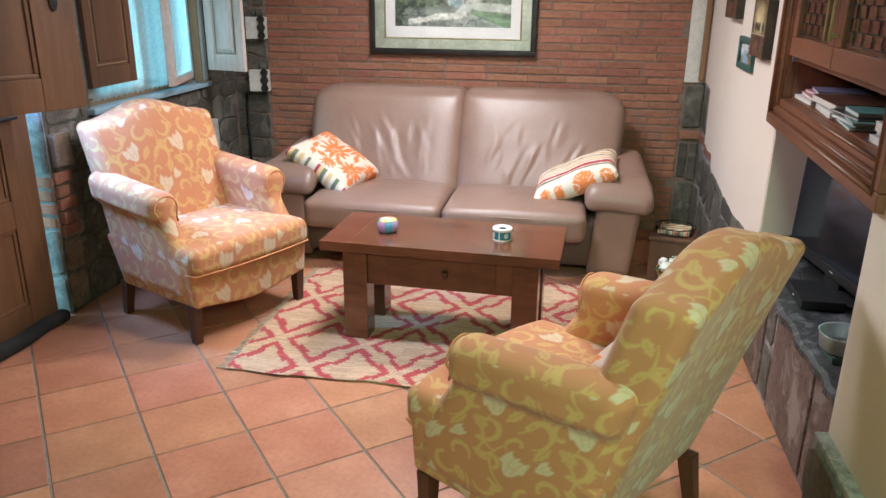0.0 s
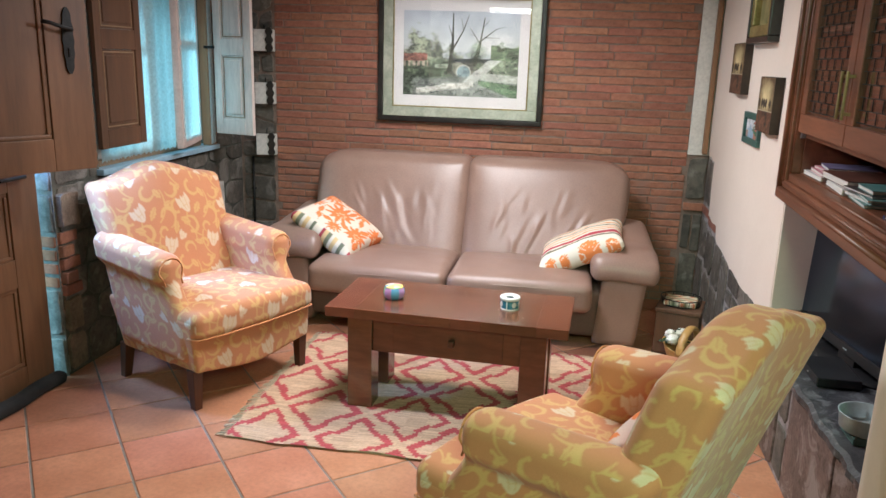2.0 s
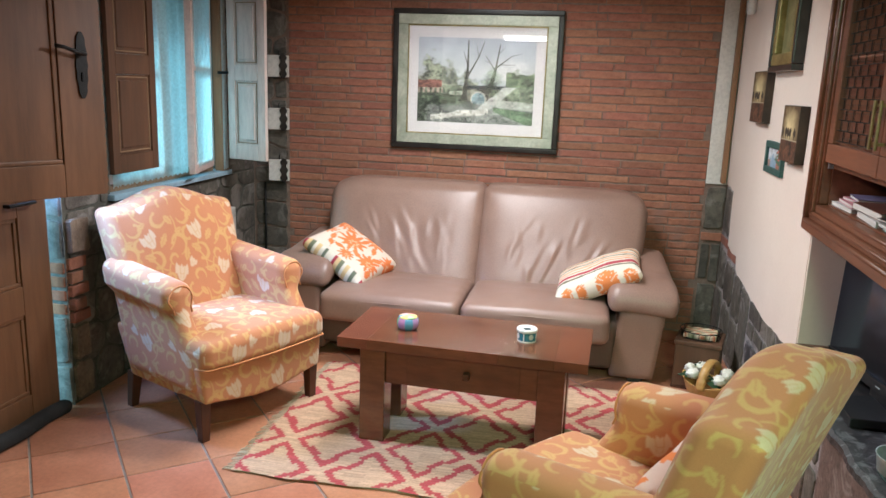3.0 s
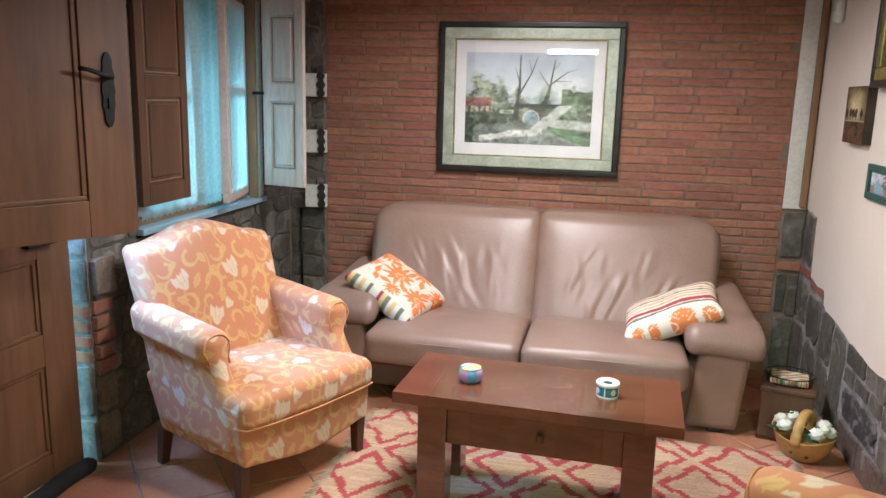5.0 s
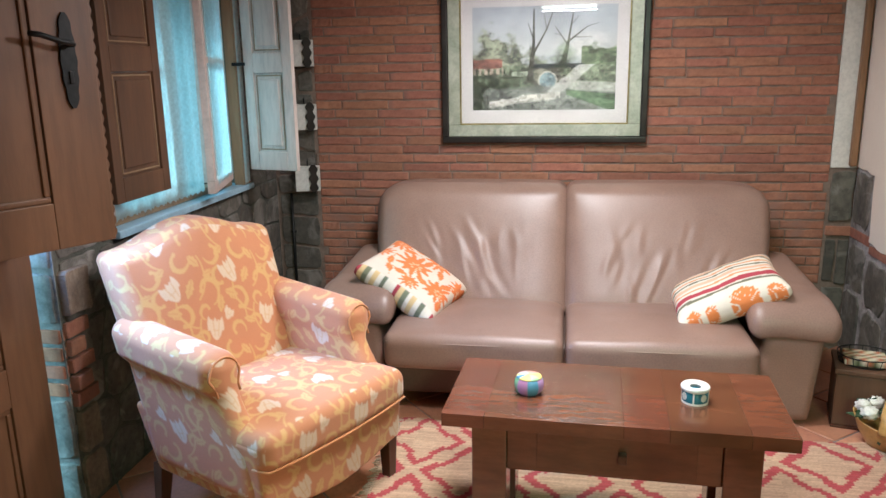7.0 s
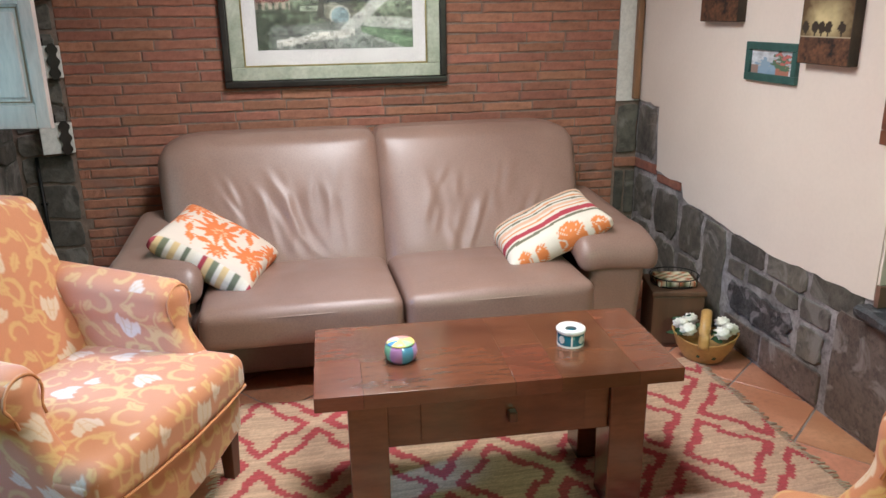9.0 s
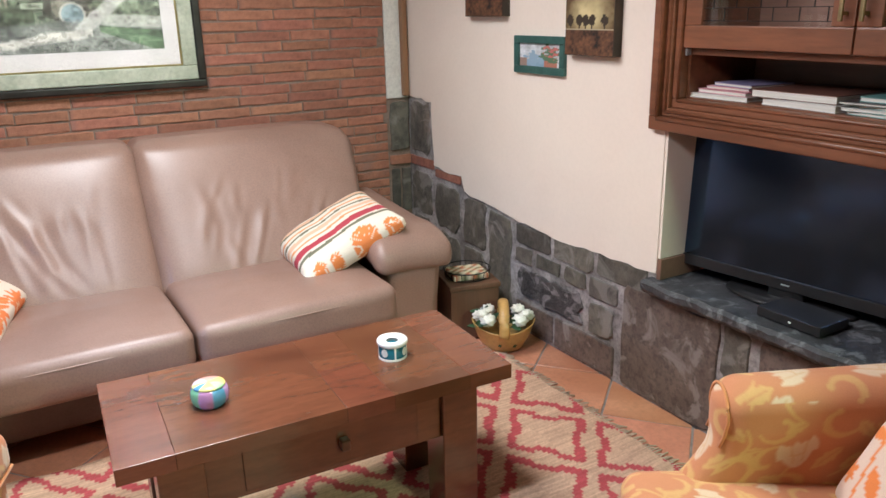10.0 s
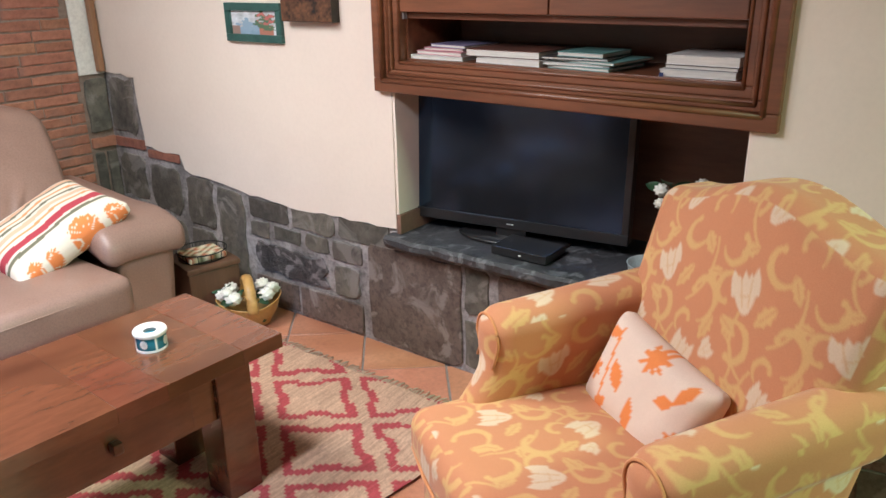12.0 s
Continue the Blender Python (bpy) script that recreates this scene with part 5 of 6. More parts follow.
def flower_print(u, v, band):
    """Orange dahlias and sprigs on cream; u, v in metres."""
    col = np.tile((0.74, 0.60, 0.49), (len(u), 1))
    orange = (0.77, 0.200, 0.060)
    for cx, cy, r, deg in ((-0.03, 0.02, 0.088, 10), (0.15, -0.055, 0.072, 40), (-0.17, 0.14, 0.070, 70), (0.05, 0.17, 0.075, 25), (-0.21, 0.0, 0.055, 0), (0.22, 0.10, 0.058, 15), (0.02, -0.125, 0.046, 50)):
        r *= 1.28
        col[dahlia(u, v, cx, cy, r, deg)] = orange
        col[dahlia(u, v, cx + 0.012, cy - 0.01, r * 0.34, deg, 7) ^ dahlia(u, v, cx + 0.012, cy - 0.01, r * 0.20, deg, 5)] = (0.80, 0.42, 0.24)
    for cx, cy, deg, ln in ((0.10, 0.07, 30, 0.085), (-0.10, 0.10, -50, 0.075), (0.06, -0.06, 80, 0.080), (0.17, 0.03, -20, 0.070), (-0.13, -0.06, 20, 0.080), (-0.05, -0.10, 100, 0.075), (-0.10, -0.12, 40, 0.06), (-0.06, 0.17, -70, 0.07), (0.20, -0.13, 10, 0.06)):
        a, b = turned(u - cx, v - cy, deg)
        col[petal(a, b, ln, 0.018)] = orange
        col[(np.abs(a - 0.012 * np.sin(b * 22)) < 0.0017) & (np.abs(b) < ln * 0.9)] = (0.70, 0.27, 0.09)
    if band:
        edge_rows = v < -0.184
        k = np.floor((u + 0.3) / 0.024).astype(int) % 9
        stripes = np.array(((0.16, 0.17, 0.11), (0.74, 0.66, 0.52), (0.76, 0.68, 0.56), (0.42, 0.05, 0.07), (0.74, 0.52, 0.26), (0.20, 0.21, 0.13), (0.78, 0.70, 0.58), (0.72, 0.50, 0.24), (0.76, 0.68, 0.56)))
        col[edge_rows] = stripes[k[edge_rows]]
    return col


def sprig_print(u, v):
    """A few large orange leaves and flower heads on pinkish cream."""
    col = np.tile((0.74, 0.565, 0.46), (len(u), 1))
    orange = (0.78, 0.235, 0.065)
    for cx, cy, r, deg, n in ((0.005, 0.095, 0.046, 20, 9), (0.165, -0.035, 0.052, 10, 11), (-0.155, -0.03, 0.034, 60, 7), (0.09, -0.115, 0.034, 30, 9)):
        col[dahlia(u, v, cx, cy, r, deg, n)] = orange
    for cx, cy, deg, ln, wd in ((0.125, 0.080, -20, 0.075, 0.014), (0.088, 0.035, -60, 0.065, 0.016), (0.015, -0.055, 15, 0.090, 0.016), (-0.065, 0.000, 42, 0.080, 0.019), (-0.145, 0.075, -70, 0.055, 0.015), (-0.085, -0.090, -35, 0.065, 0.016)):
        a, b = turned(u - cx, v - cy, deg)
        col[petal(a, b, ln, wd)] = orange
    col[(np.abs(u + 0.105 + 0.02 * np.sin(v * 9)) < 0.0045) & (v < 0.10)] = orange
    return col


def stripe_print(u, v):
    cream, olive, red, rust, peach = (0.76, 0.64, 0.52), (0.17, 0.16, 0.10), (0.46, 0.05, 0.07), (0.72, 0.30, 0.12), (0.76, 0.47, 0.31)
    bands = [(0.012, 0.022, olive), (0.040, 0.062, peach), (0.062, 0.072, olive), (0.090, 0.100, rust), (0.112, 0.122, olive), (0.132, 0.152, peach), (0.164, 0.174, rust), (0.192, 0.226, red), (0.236, 0.250, olive)]
    col = np.tile((0.78, 0.70, 0.58), (len(u), 1))
    s = (0.225 - v) * 0.68 + 0.005 * np.sin(u * 13)
    for a, b, c in bands:
        col[(s >= a) & (s < b)] = c
    for cx, r in ((-0.17, 0.034), (-0.09, 0.030), (0.06, 0.070), (0.19, 0.042)):
        a, b = u - cx, v + 0.232
        g = np.arctan2(b, a)
        col[(np.hypot(a, b) < r * (0.92 + 0.08 * np.cos(g * 17))) & ((np.hypot(a, b) < r * 0.30) | (np.abs(np.sin(g * 8.5)) > 0.22)) & (s > 0.256)] = (0.78, 0.24, 0.07)
    return col


def pillow(label, at, size, printer, seed):
    """A soft cushion, local x and y in its face, z its thickness."""
    c = thing("cushion", label, "cushion", "scatter cushions")
    w, h, th = size

    def puff(p):
        q = p.copy()
        u, v = p[:, 0] / (w / 2), p[:, 1] / (h / 2)
        full = np.sqrt(np.clip(1 - u ** 4, 0, 1) * np.clip(1 - v ** 4, 0, 1))
        q[:, 2] *= 0.22 + 0.95 * full
        pinch = 1 - 0.055 * (1 - np.abs(v) ** 2) * np.abs(u) ** 2
        pinch2 = 1 - 0.065 * (1 - np.abs(u) ** 2) * np.abs(v) ** 2
        q[:, 0] *= pinch
        q[:, 1] *= pinch2
        lump = np.array([noise.noise(Vector((a[0] * 9 + seed, a[1] * 9, seed))) for a in p])
        q[:, 2] += 0.010 * lump * full
        return q
    soft("cover", size, 0.03, 0.0065, COTTON, c, puff, tint=lambda p, side: printer(p[:, 0], p[:, 1]))
    c.matrix_world = at
    return c


def axes(centre, right, up):
    """A pose from a centre and two rough directions in the thing's own plane."""
    x = Vector(right).normalized()
    z = x.cross(Vector(up)).normalized()
    y = z.cross(x)
    return Matrix.Translation(centre) @ Matrix((x, y, z)).transposed().to_4x4()


pillow("cream cushion with orange dahlias leaning on the sofa arm", axes((-0.600, 4.612, 0.540), (0.37, -0.085, -0.225), (0.13, 0.38, 0.03)), (0.455, 0.425, 0.13), lambda u, v: flower_print(u, v, True), 1.0)
pillow("cream cushion with red and orange stripes on the sofa arm", axes((0.868, 4.630, 0.522), (0.385, -0.02, 0.17), (-0.10, 0.40, -0.02)), (0.50, 0.45, 0.13), stripe_print, 4.0)
pillow("cream cushion with orange flowers leaning in the armchair", axes((1.018, 2.232, 0.538), (-0.535, -0.844, -0.14), (0.295, -0.187, 0.93)), (0.37, 0.25, 0.10), sprig_print, 7.0)

# ---- chest and flower basket beside the sofa ----
chest = thing("small_chest", "small dark wooden chest beside the sofa arm", "chest")
part("body", box(-0.115, 0.115, -0.12, 0.12, 0.012, 0.245, 0.006), DOORWOOD, chest)
part("lid", box(-0.122, 0.122, -0.127, 0.127, 0.246, 0.270, 0.006), DOORWOOD, chest)
part("plinth", box(-0.119, 0.119, -0.124, 0.124, 0, 0.0115, 0.003), LEGWOOD, chest)
chest.matrix_world = pose(1.432, 4.47, 0, 0, 0, -14)
tray = thing("wire_tray", "dark wire tray with a striped cloth on the chest", "tray")
for z, k in ((0.004, 0.92), (0.040, 1.0)):
    pts = [(0.105 * k * math.cos(g) * 1.05, 0.105 * k * math.sin(g), z) for g in np.linspace(0, 2 * math.pi, 28, endpoint=False)]
    fixed("rim", tube(pts, 0.003, 6, True), IRON, tray, smooth=True)
for g in np.linspace(0, 2 * math.pi, 12, endpoint=False):
    fixed("rod", tube([(0.101 * math.cos(g), 0.097 * math.sin(g), 0.004), (0.110 * math.cos(g), 0.105 * math.sin(g), 0.040)], 0.0018, 5), IRON, tray)
cloth = part("cloth", box(-0.085, 0.085, -0.075, 0.075, 0.002, 0.030, 0.010, 3), COTTON, tray, "folded striped cloth")
bmx = bmesh.new()
bmx.from_mesh(cloth.data)
bmesh.ops.subdivide_edges(bmx, edges=bmx.edges, cuts=6, use_grid_fill=True)
bmx.to_mesh(cloth.data)
bmx.free()
cc = np.array([v.co[:] for v in cloth.data.vertices])
kk = np.floor((cc[:, 0] * 0.8 + cc[:, 1] * 0.6 + 0.2 + 0.004 * np.sin(cc[:, 1] * 60)) / 0.014).astype(int) % 4
paint(cloth.data, np.array(((0.62, 0.56, 0.36), (0.10, 0.11, 0.05), (0.68, 0.62, 0.46), (0.45, 0.13, 0.06)))[kk])
tray.matrix_world = pose(1.432, 4.47, 0.2705, 0, 0, -14)


def build_basket():
    b = thing("flower_basket", "ochre pottery basket of white flowers on the floor", "basket")
    p, f = lathe([(0.0, 0.0), (0.055, 0.0), (0.075, 0.012), (0.105, 0.060), (0.122, 0.105), (0.126, 0.112), (0.120, 0.112), (0.100, 0.065), (0.0, 0.05)], 40)
    p = np.array(p)
    k = p[:, 2] / 0.112
    p[:, 2] += 0.030 * k * (p[:, 0] / 0.126) ** 2
    p[:, 1] *= 0.80
    fixed("bowl", (p, f), OCHRE, b, smooth=True)
    arch = [(0.0, 0.100 * math.cos(g), 0.095 + 0.125 * math.sin(g)) for g in np.linspace(0, math.pi, 22)]
    v, f = tube(arch, 0.013, 8)
    v = [(x * 1.6, y, z) for x, y, z in v]
    fixed("handle", (v, f), OCHRE, b, smooth=True)
    r = random.Random(3)
    for sx in (-1, 1):
        for dx, dy, dz, rad in ((0.062, -0.045, 0.155, 0.030), (0.095, 0.0, 0.158, 0.026), (0.060, 0.042, 0.165, 0.028), (0.085, -0.03, 0.18, 0.020)):
            rose(b, (sx * dx, dy, dz), rad)
        for i in range(9):
            leaf_mesh(b, (sx * r.uniform(0.03, 0.09), r.uniform(-0.06, 0.06), r.uniform(0.10, 0.16)), r.uniform(0.04, 0.065), pose(0, 0, 0, r.uniform(-50, 50), r.uniform(-70, 0), r.uniform(0, 360)))
    for g, z in ((-100, 0.05), (-80, 0.065), (-65, 0.045), (-115, 0.062)):
        a = radians(g)
        part("painted_sprig", box(-0.006, 0.006, -0.001, 0.001, -0.008, 0.008), LEAF, b).matrix_local = Matrix.Translation((0.098 * math.cos(a), 0.080 * math.sin(a), z)) @ pose(0, 0, 0, 28, 20, g + 90)
    b.matrix_world = pose(1.455, 4.205, 0, 0, 0, -32) @ Matrix.Diagonal((1.12, 1.12, 1.0, 1))


build_basket()


# ---- window ----
sill = tagged(part("window_sill", box(-1.70, -1.532, 3.70, 4.985, 0.935, 0.966, 0.006), surface("sill_paint", (0.24, 0.38, 0.48), (0.34, 0.50, 0.60), 6, 50, 0.28, relief=0.08)), "grey-blue painted window sill", "sill", kind="structure")
win = tagged(new("window_1"), "old wooden casement window, one sash ajar into the room", "window", kind="structure")
OLDFRAME = surface("old_frame_wood", (0.20, 0.125, 0.070), (0.33, 0.215, 0.125), 6, 45, 0.5, relief=0.15, stretch=(1, 1, 0.12))
part("frame_post", box(-1.588, -1.536, 4.86, 4.948, 0.967, 2.118, 0.005), OLDFRAME, win)
part("frame_post", box(-1.66, -1.60, 3.722, 3.765, 0.967, 2.118, 0.004), OLDFRAME, win)
part("frame_head", box(-1.66, -1.60, 3.766, 4.858, 2.075, 2.118, 0.004), OLDFRAME, win)
part("frame_foot", box(-1.66, -1.60, 3.766, 4.858, 0.967, 1.000, 0.004), OLDFRAME, win)


def sash(length, name):
    """A glazed leaf: local x along it, z up."""
    s = tagged(part(name, box(0, length, -0.018, 0.018, 0, 0.055, 0.004), FRAMEPAINT, win))
    part("top_rail", box(0, length, -0.018, 0.018, 1.02, 1.07, 0.004), FRAMEPAINT, s)
    part("stile", box(0, 0.05, -0.018, 0.018, 0.056, 1.019, 0.004), FRAMEPAINT, s)
    part("stile", box(length - 0.05, length, -0.018, 0.018, 0.056, 1.019, 0.004), FRAMEPAINT, s)
    part("glazing_bar", box(0.051, length - 0.051, -0.012, 0.012, 0.585, 0.615, 0.003), FRAMEPAINT, s)
    for a, b in ((0.056, 0.584), (0.616, 1.019)):
        g = part("pane", box(0.049, length - 0.049, -0.002, 0.002, a, b), CLEAR, s)
        g.visible_shadow = False
    return s


sash(0.545, "sash").matrix_world = pose(-1.63, 3.768, 1.002, 0, 0, 90)
sash(0.50, "sash").matrix_world = pose(-1.600, 4.838, 1.002, 0, 0, -75)
tagged(part("reveal", box(-2.02, -1.662, 4.938, 4.9495, 0.967, 2.118), surface("reveal_paint", (0.62, 0.47, 0.40), (0.74, 0.60, 0.53), 5, 45, 0.7, relief=0.2)), "pinkish painted window reveal", "reveal", kind="structure")


def shutter(name, length, height, label, material, at):
    s = thing(name, label, "shutter", "window shutters")
    part("stile", box(0, 0.055, -0.014, 0.014, 0, height, 0.003), material, s)
    part("stile", box(length - 0.055, length, -0.014, 0.014, 0, height, 0.003), material, s)
    cuts = (0.0, 0.095, 0.49, 0.59, 0.97, height)
    for a, b in ((cuts[0], cuts[1]), (cuts[2], cuts[3]), (cuts[4], cuts[5])):
        part("rail", box(0.056, length - 0.056, -0.014, 0.014, a, b, 0.003), material, s)
    for a, b in ((cuts[1], cuts[2]), (cuts[3], cuts[4])):
        panel = part("panel", box(0.057, length - 0.057, -0.005, 0.005, a + 0.001, b - 0.001), material, s)
        part("raised_field", box(0.085, length - 0.085, -0.0115, 0.0115, a + 0.030, b - 0.030, 0.006, 2), material, panel)
        bm = bmesh.new()
        for c, d, e, f in ((0.066, length - 0.066, a + 0.010, a + 0.016), (0.066, length - 0.066, b - 0.016, b - 0.010), (0.066, 0.072, a + 0.016, b - 0.016), (length - 0.072, length - 0.066, a + 0.016, b - 0.016)):
            add_box(bm, c, d, -0.0085, 0.0085, e, f, 0.002)
        part("beading", bm, OLDFRAME, panel, "dark worn beading")
    s.matrix_world = at
    return s


shutter("shutter", 0.285, 1.07, "pale painted panelled shutter folded open into the room", SHUTTERPAINT, pose(-1.494, 4.892, 1.048, 0, 0, -13.5))
shutter("shutter", 0.405, 1.05, "dark brown closed wooden shutter over the curtain", DOORWOOD, pose(-1.556, 3.725, 1.063, 0, 0, 90))
hook = tagged(part("shutter_hook", box(-1.545, -1.475, 4.838, 4.850, 1.575, 1.592, 0.003), IRON), "black iron shutter catch", "hook")


def curtain(at, length, z0, z1, folds, label, depth=0.012):
    """A hanging sheer cloth with a scalloped hem, along the local y axis of its pose."""
    n, m = 90, 12
    v, f = [], []
    for i in range(n):
        t = i / (n - 1)
        for j in range(m):
            s = j / (m - 1)
            low = z0 + (0.012 * abs(math.sin(t * length * 90)) if j == 0 else 0)
            v.append(tuple(at @ Vector((depth * (0.5 + 0.5 * s) * math.sin(t * folds * 2 * math.pi + 0.6 * s), length * t, low + (z1 - low) * s))))
    f = [(i * m + j, (i + 1) * m + j, (i + 1) * m + j + 1, i * m + j + 1) for i in range(n - 1) for j in range(m - 1)]
    tagged(part("curtain", (v, f), SHEER, smooth=True), label, "curtain", "sheer curtains")


curtain(pose(-1.585, 3.77, 0), 0.745, 0.985, 2.06, 7, "sheer white curtain with a lace hem over the closed sash")
curtain(pose(-1.518, 4.840, 0), 0.065, 0.975, 2.10, 1.5, "narrow strip of sheer white curtain beside the shutter", 0.006)
curtain(pose(-1.576, 4.832, 0, 0, 0, -165), 0.42, 1.03, 2.06, 4, "sheer white curtain hung on the open sash", 0.005)

# what lies outside the window and the door
ground = tagged(part("ground", box(-40, -2.03, -30, 40, -0.5, -0.12), surface("yard_gravel", (0.16, 0.15, 0.13), (0.28, 0.26, 0.23), 3, 40, 0.95, relief=0.6)), "pale gravel yard outside", "ground", kind="structure")
yard = tagged(part("yard_wall", box(-5.6, -5.2, 4.2, 16, -0.12, 1.9), PALESTONE), "pale stone wall across the yard", "wall", kind="structure")

# ---- stable door ----
def door_leaf(name, length, z0, z1, panels, label, at):
    d = tagged(new(name), label, "door", kind="structure")
    part("stile", box(0, 0.11, -0.022, 0.022, z0, z1, 0.003), LEAFWOOD, d)
    part("stile", box(length - 0.17, length, -0.022, 0.022, z0, z1, 0.003), LEAFWOOD, d)
    cuts = [z0] + [c for p in panels for c in p] + [z1]
    for a, b in zip(cuts[::2], cuts[1::2]):
        part("rail", box(0.111, length - 0.171, -0.022, 0.022, a, b, 0.003), LEAFWOOD, d)
    for a, b in panels:
        panel = part("panel", box(0.112, length - 0.172, -0.008, 0.008, a + 0.001, b - 0.001), LEAFWOOD, d)
        bm = bmesh.new()
        for c, e, g, h in ((0.112, length - 0.172, a, a + 0.018), (0.112, length - 0.172, b - 0.018, b), (0.112, 0.130, a + 0.018, b - 0.018), (length - 0.190, length - 0.172, a + 0.018, b - 0.018)):
            add_box(bm, c, e, -0.016, 0.016, g, h, 0.005)
        part("moulding", bm, LEAFWOOD, panel)
    d.matrix_world = at
    return d


upper = door_leaf("door_1", 0.985, 1.068, 2.035, [(1.20, 1.90)], "dark panelled upper leaf of a stable door standing ajar", pose(-1.66, 2.285, 0, 0, 0, 90 - 27))
bm = bmesh.new()
half = [(0.004 + 0.017 * math.sin(math.pi * t) ** 0.55 + 0.003 * math.sin(t * 5 * math.pi) ** 2, 1.455 + 0.255 * t) for t in [k / 24 for k in range(25)]]
rim = [bm.verts.new((0.905 + a, -0.0225, z)) for a, z in half] + [bm.verts.new((0.905 - a, -0.0225, z)) for a, z in reversed(half)]
raised = bmesh.ops.extrude_face_region(bm, geom=[bm.faces.new(rim)])
bmesh.ops.translate(bm, vec=(0, -0.008, 0), verts=[q for q in raised["geom"] if isinstance(q, bmesh.types.BMVert)])
plate = part("handle_plate", bm, IRON, upper, "black iron handle plate with wavy edges")
fixed("lever", tube([(0.905, -0.03, 1.625), (0.905, -0.062, 1.625), (0.87, -0.066, 1.632), (0.82, -0.064, 1.648), (0.79, -0.058, 1.652)], 0.0075, 8), IRON, plate, smooth=True)
part("keyhole_cover", box(0.899, 0.911, -0.036, -0.029, 1.52, 1.555, 0.003), IRON, plate)
bm = bmesh.new()
zs = [1.075 + 0.95 * k / 140 for k in range(141)]
for a, b in zip(zs, zs[1:]):
    o = [0.986 + 0.007 * abs(math.sin((q - 1.075) * 95)) for q in (a, b)]
    bm.faces.new([bm.verts.new(q) for q in ((0.984, -0.019, a), (o[0], -0.019, a), (o[1], -0.019, b), (0.984, -0.019, b))])
bmesh.ops.remove_doubles(bm, verts=bm.verts, dist=1e-5)
bmesh.ops.solidify(bm, geom=bm.faces[:], thickness=0.003)
part("lace_edging", bm, LEAFWOOD, upper, "scalloped brown edging along the free edge")
lower = door_leaf("door_2", 1.015, 0.035, 1.052, [(0.14, 0.51), (0.64, 0.94)], "dark panelled lower leaf of a stable door, slightly ajar", pose(-1.665, 2.283, 0, 0, 0, 90 - 2.2))
fixed("bolt", tube([(0.78, -0.022, 1.0), (0.78, -0.045, 1.0), (0.93, -0.045, 1.0)], 0.008, 8), IRON, lower, "black iron bolt")
roll = thing("draught_roll", "black fabric draught excluder along the door", "draught excluder")
soft("roll", (0.07, 1.02, 0.065), 0.03, 0.02, surface("black_cloth", (0.010, 0.010, 0.011), (0.025, 0.024, 0.024), 12, 160, 0.95), roll, lambda p: p + 0.006 * np.stack([np.sin(p[:, 1] * 11), p[:, 1] * 0, np.sin(p[:, 1] * 23) * 0.4], 1))
roll.matrix_world = pose(-1.570, 2.78, 0.034, 0, 0, -2.2)

# ---- wall things by the window ----
def wall_box(z, label):
    b = thing("wall_box", label, "wall box", "white boxes stacked on the wall")
    part("body", box(-0.070, 0.070, -0.055, 0.0, -0.075, 0.070, 0.004), WHITEWOOD, b)
    bm = bmesh.new()
    outline = []
    for i in range(25):
        t = i / 24
        outline.append((0.011 + 0.012 * math.sin(t * math.pi * 3.0) ** 2 + 0.006 * math.sin(t * math.pi), -0.082 + 0.165 * t))
    pts = [(0.036 + a, z2) for a, z2 in outline] + [(0.036 - a, z2) for a, z2 in reversed(outline)]
    va = [bm.verts.new((x, -0.0665, z2)) for x, z2 in pts]
    fc = bm.faces.new(va)
    ex = bmesh.ops.extrude_face_region(bm, geom=[fc])
    bmesh.ops.translate(bm, vec=(0, 0.011, 0), verts=[g for g in ex["geom"] if isinstance(g, bmesh.types.BMVert)])
    part("ornament", bm, BLACKFRAME, b, "dark curved ornament")
    fixed("hanger", tube([(0, -0.02, 0.07), (0, -0.02, 0.10), (0, -0.005, 0.105)], 0.004, 6), IRON, b)
    b.matrix_world = pose(-1.365, 5.385, z, 0, 0, 14)


for z in (1.645, 1.290, 0.935):
    wall_box(z, "small white wooden box with a dark curved ornament")
pipe = thing("cable_conduit", "thin dark vertical conduit in the corner beside the bricks", "conduit")
fixed("rod", tube([(0, 0, 0.0), (0, 0, 0.84)], 0.009, 8), IRON, pipe, smooth=True)
for z in (0.2, 0.6):
    part("clip", box(-0.016, 0.016, -0.004, 0.014, z, z + 0.014, 0.002), IRON, pipe)
pipe.matrix_world = pose(-1.476, 5.384, 0.0)

# ---- lamp ----
lamp = thing("fluorescent_lamp", "white fluorescent tube lamp hanging from the ceiling", "lamp")
part("body", box(-0.24, 0.24, -0.07, 0.07, 0.035, 0.075, 0.008), WHITEPLASTIC, lamp)
for y in (-0.035, 0.035):
    fixed("tube", tube([(-0.22, y, 0.022), (0.22, y, 0.022)], 0.011, 10), TUBE, lamp, smooth=True)
for x in (-0.2, 0.2):
    part("rod", box(x - 0.004, x + 0.004, -0.004, 0.004, 0.0751, ZC - 2.000), IRON, lamp)
lamp.matrix_world = pose(0.14, 3.06, 2.000)


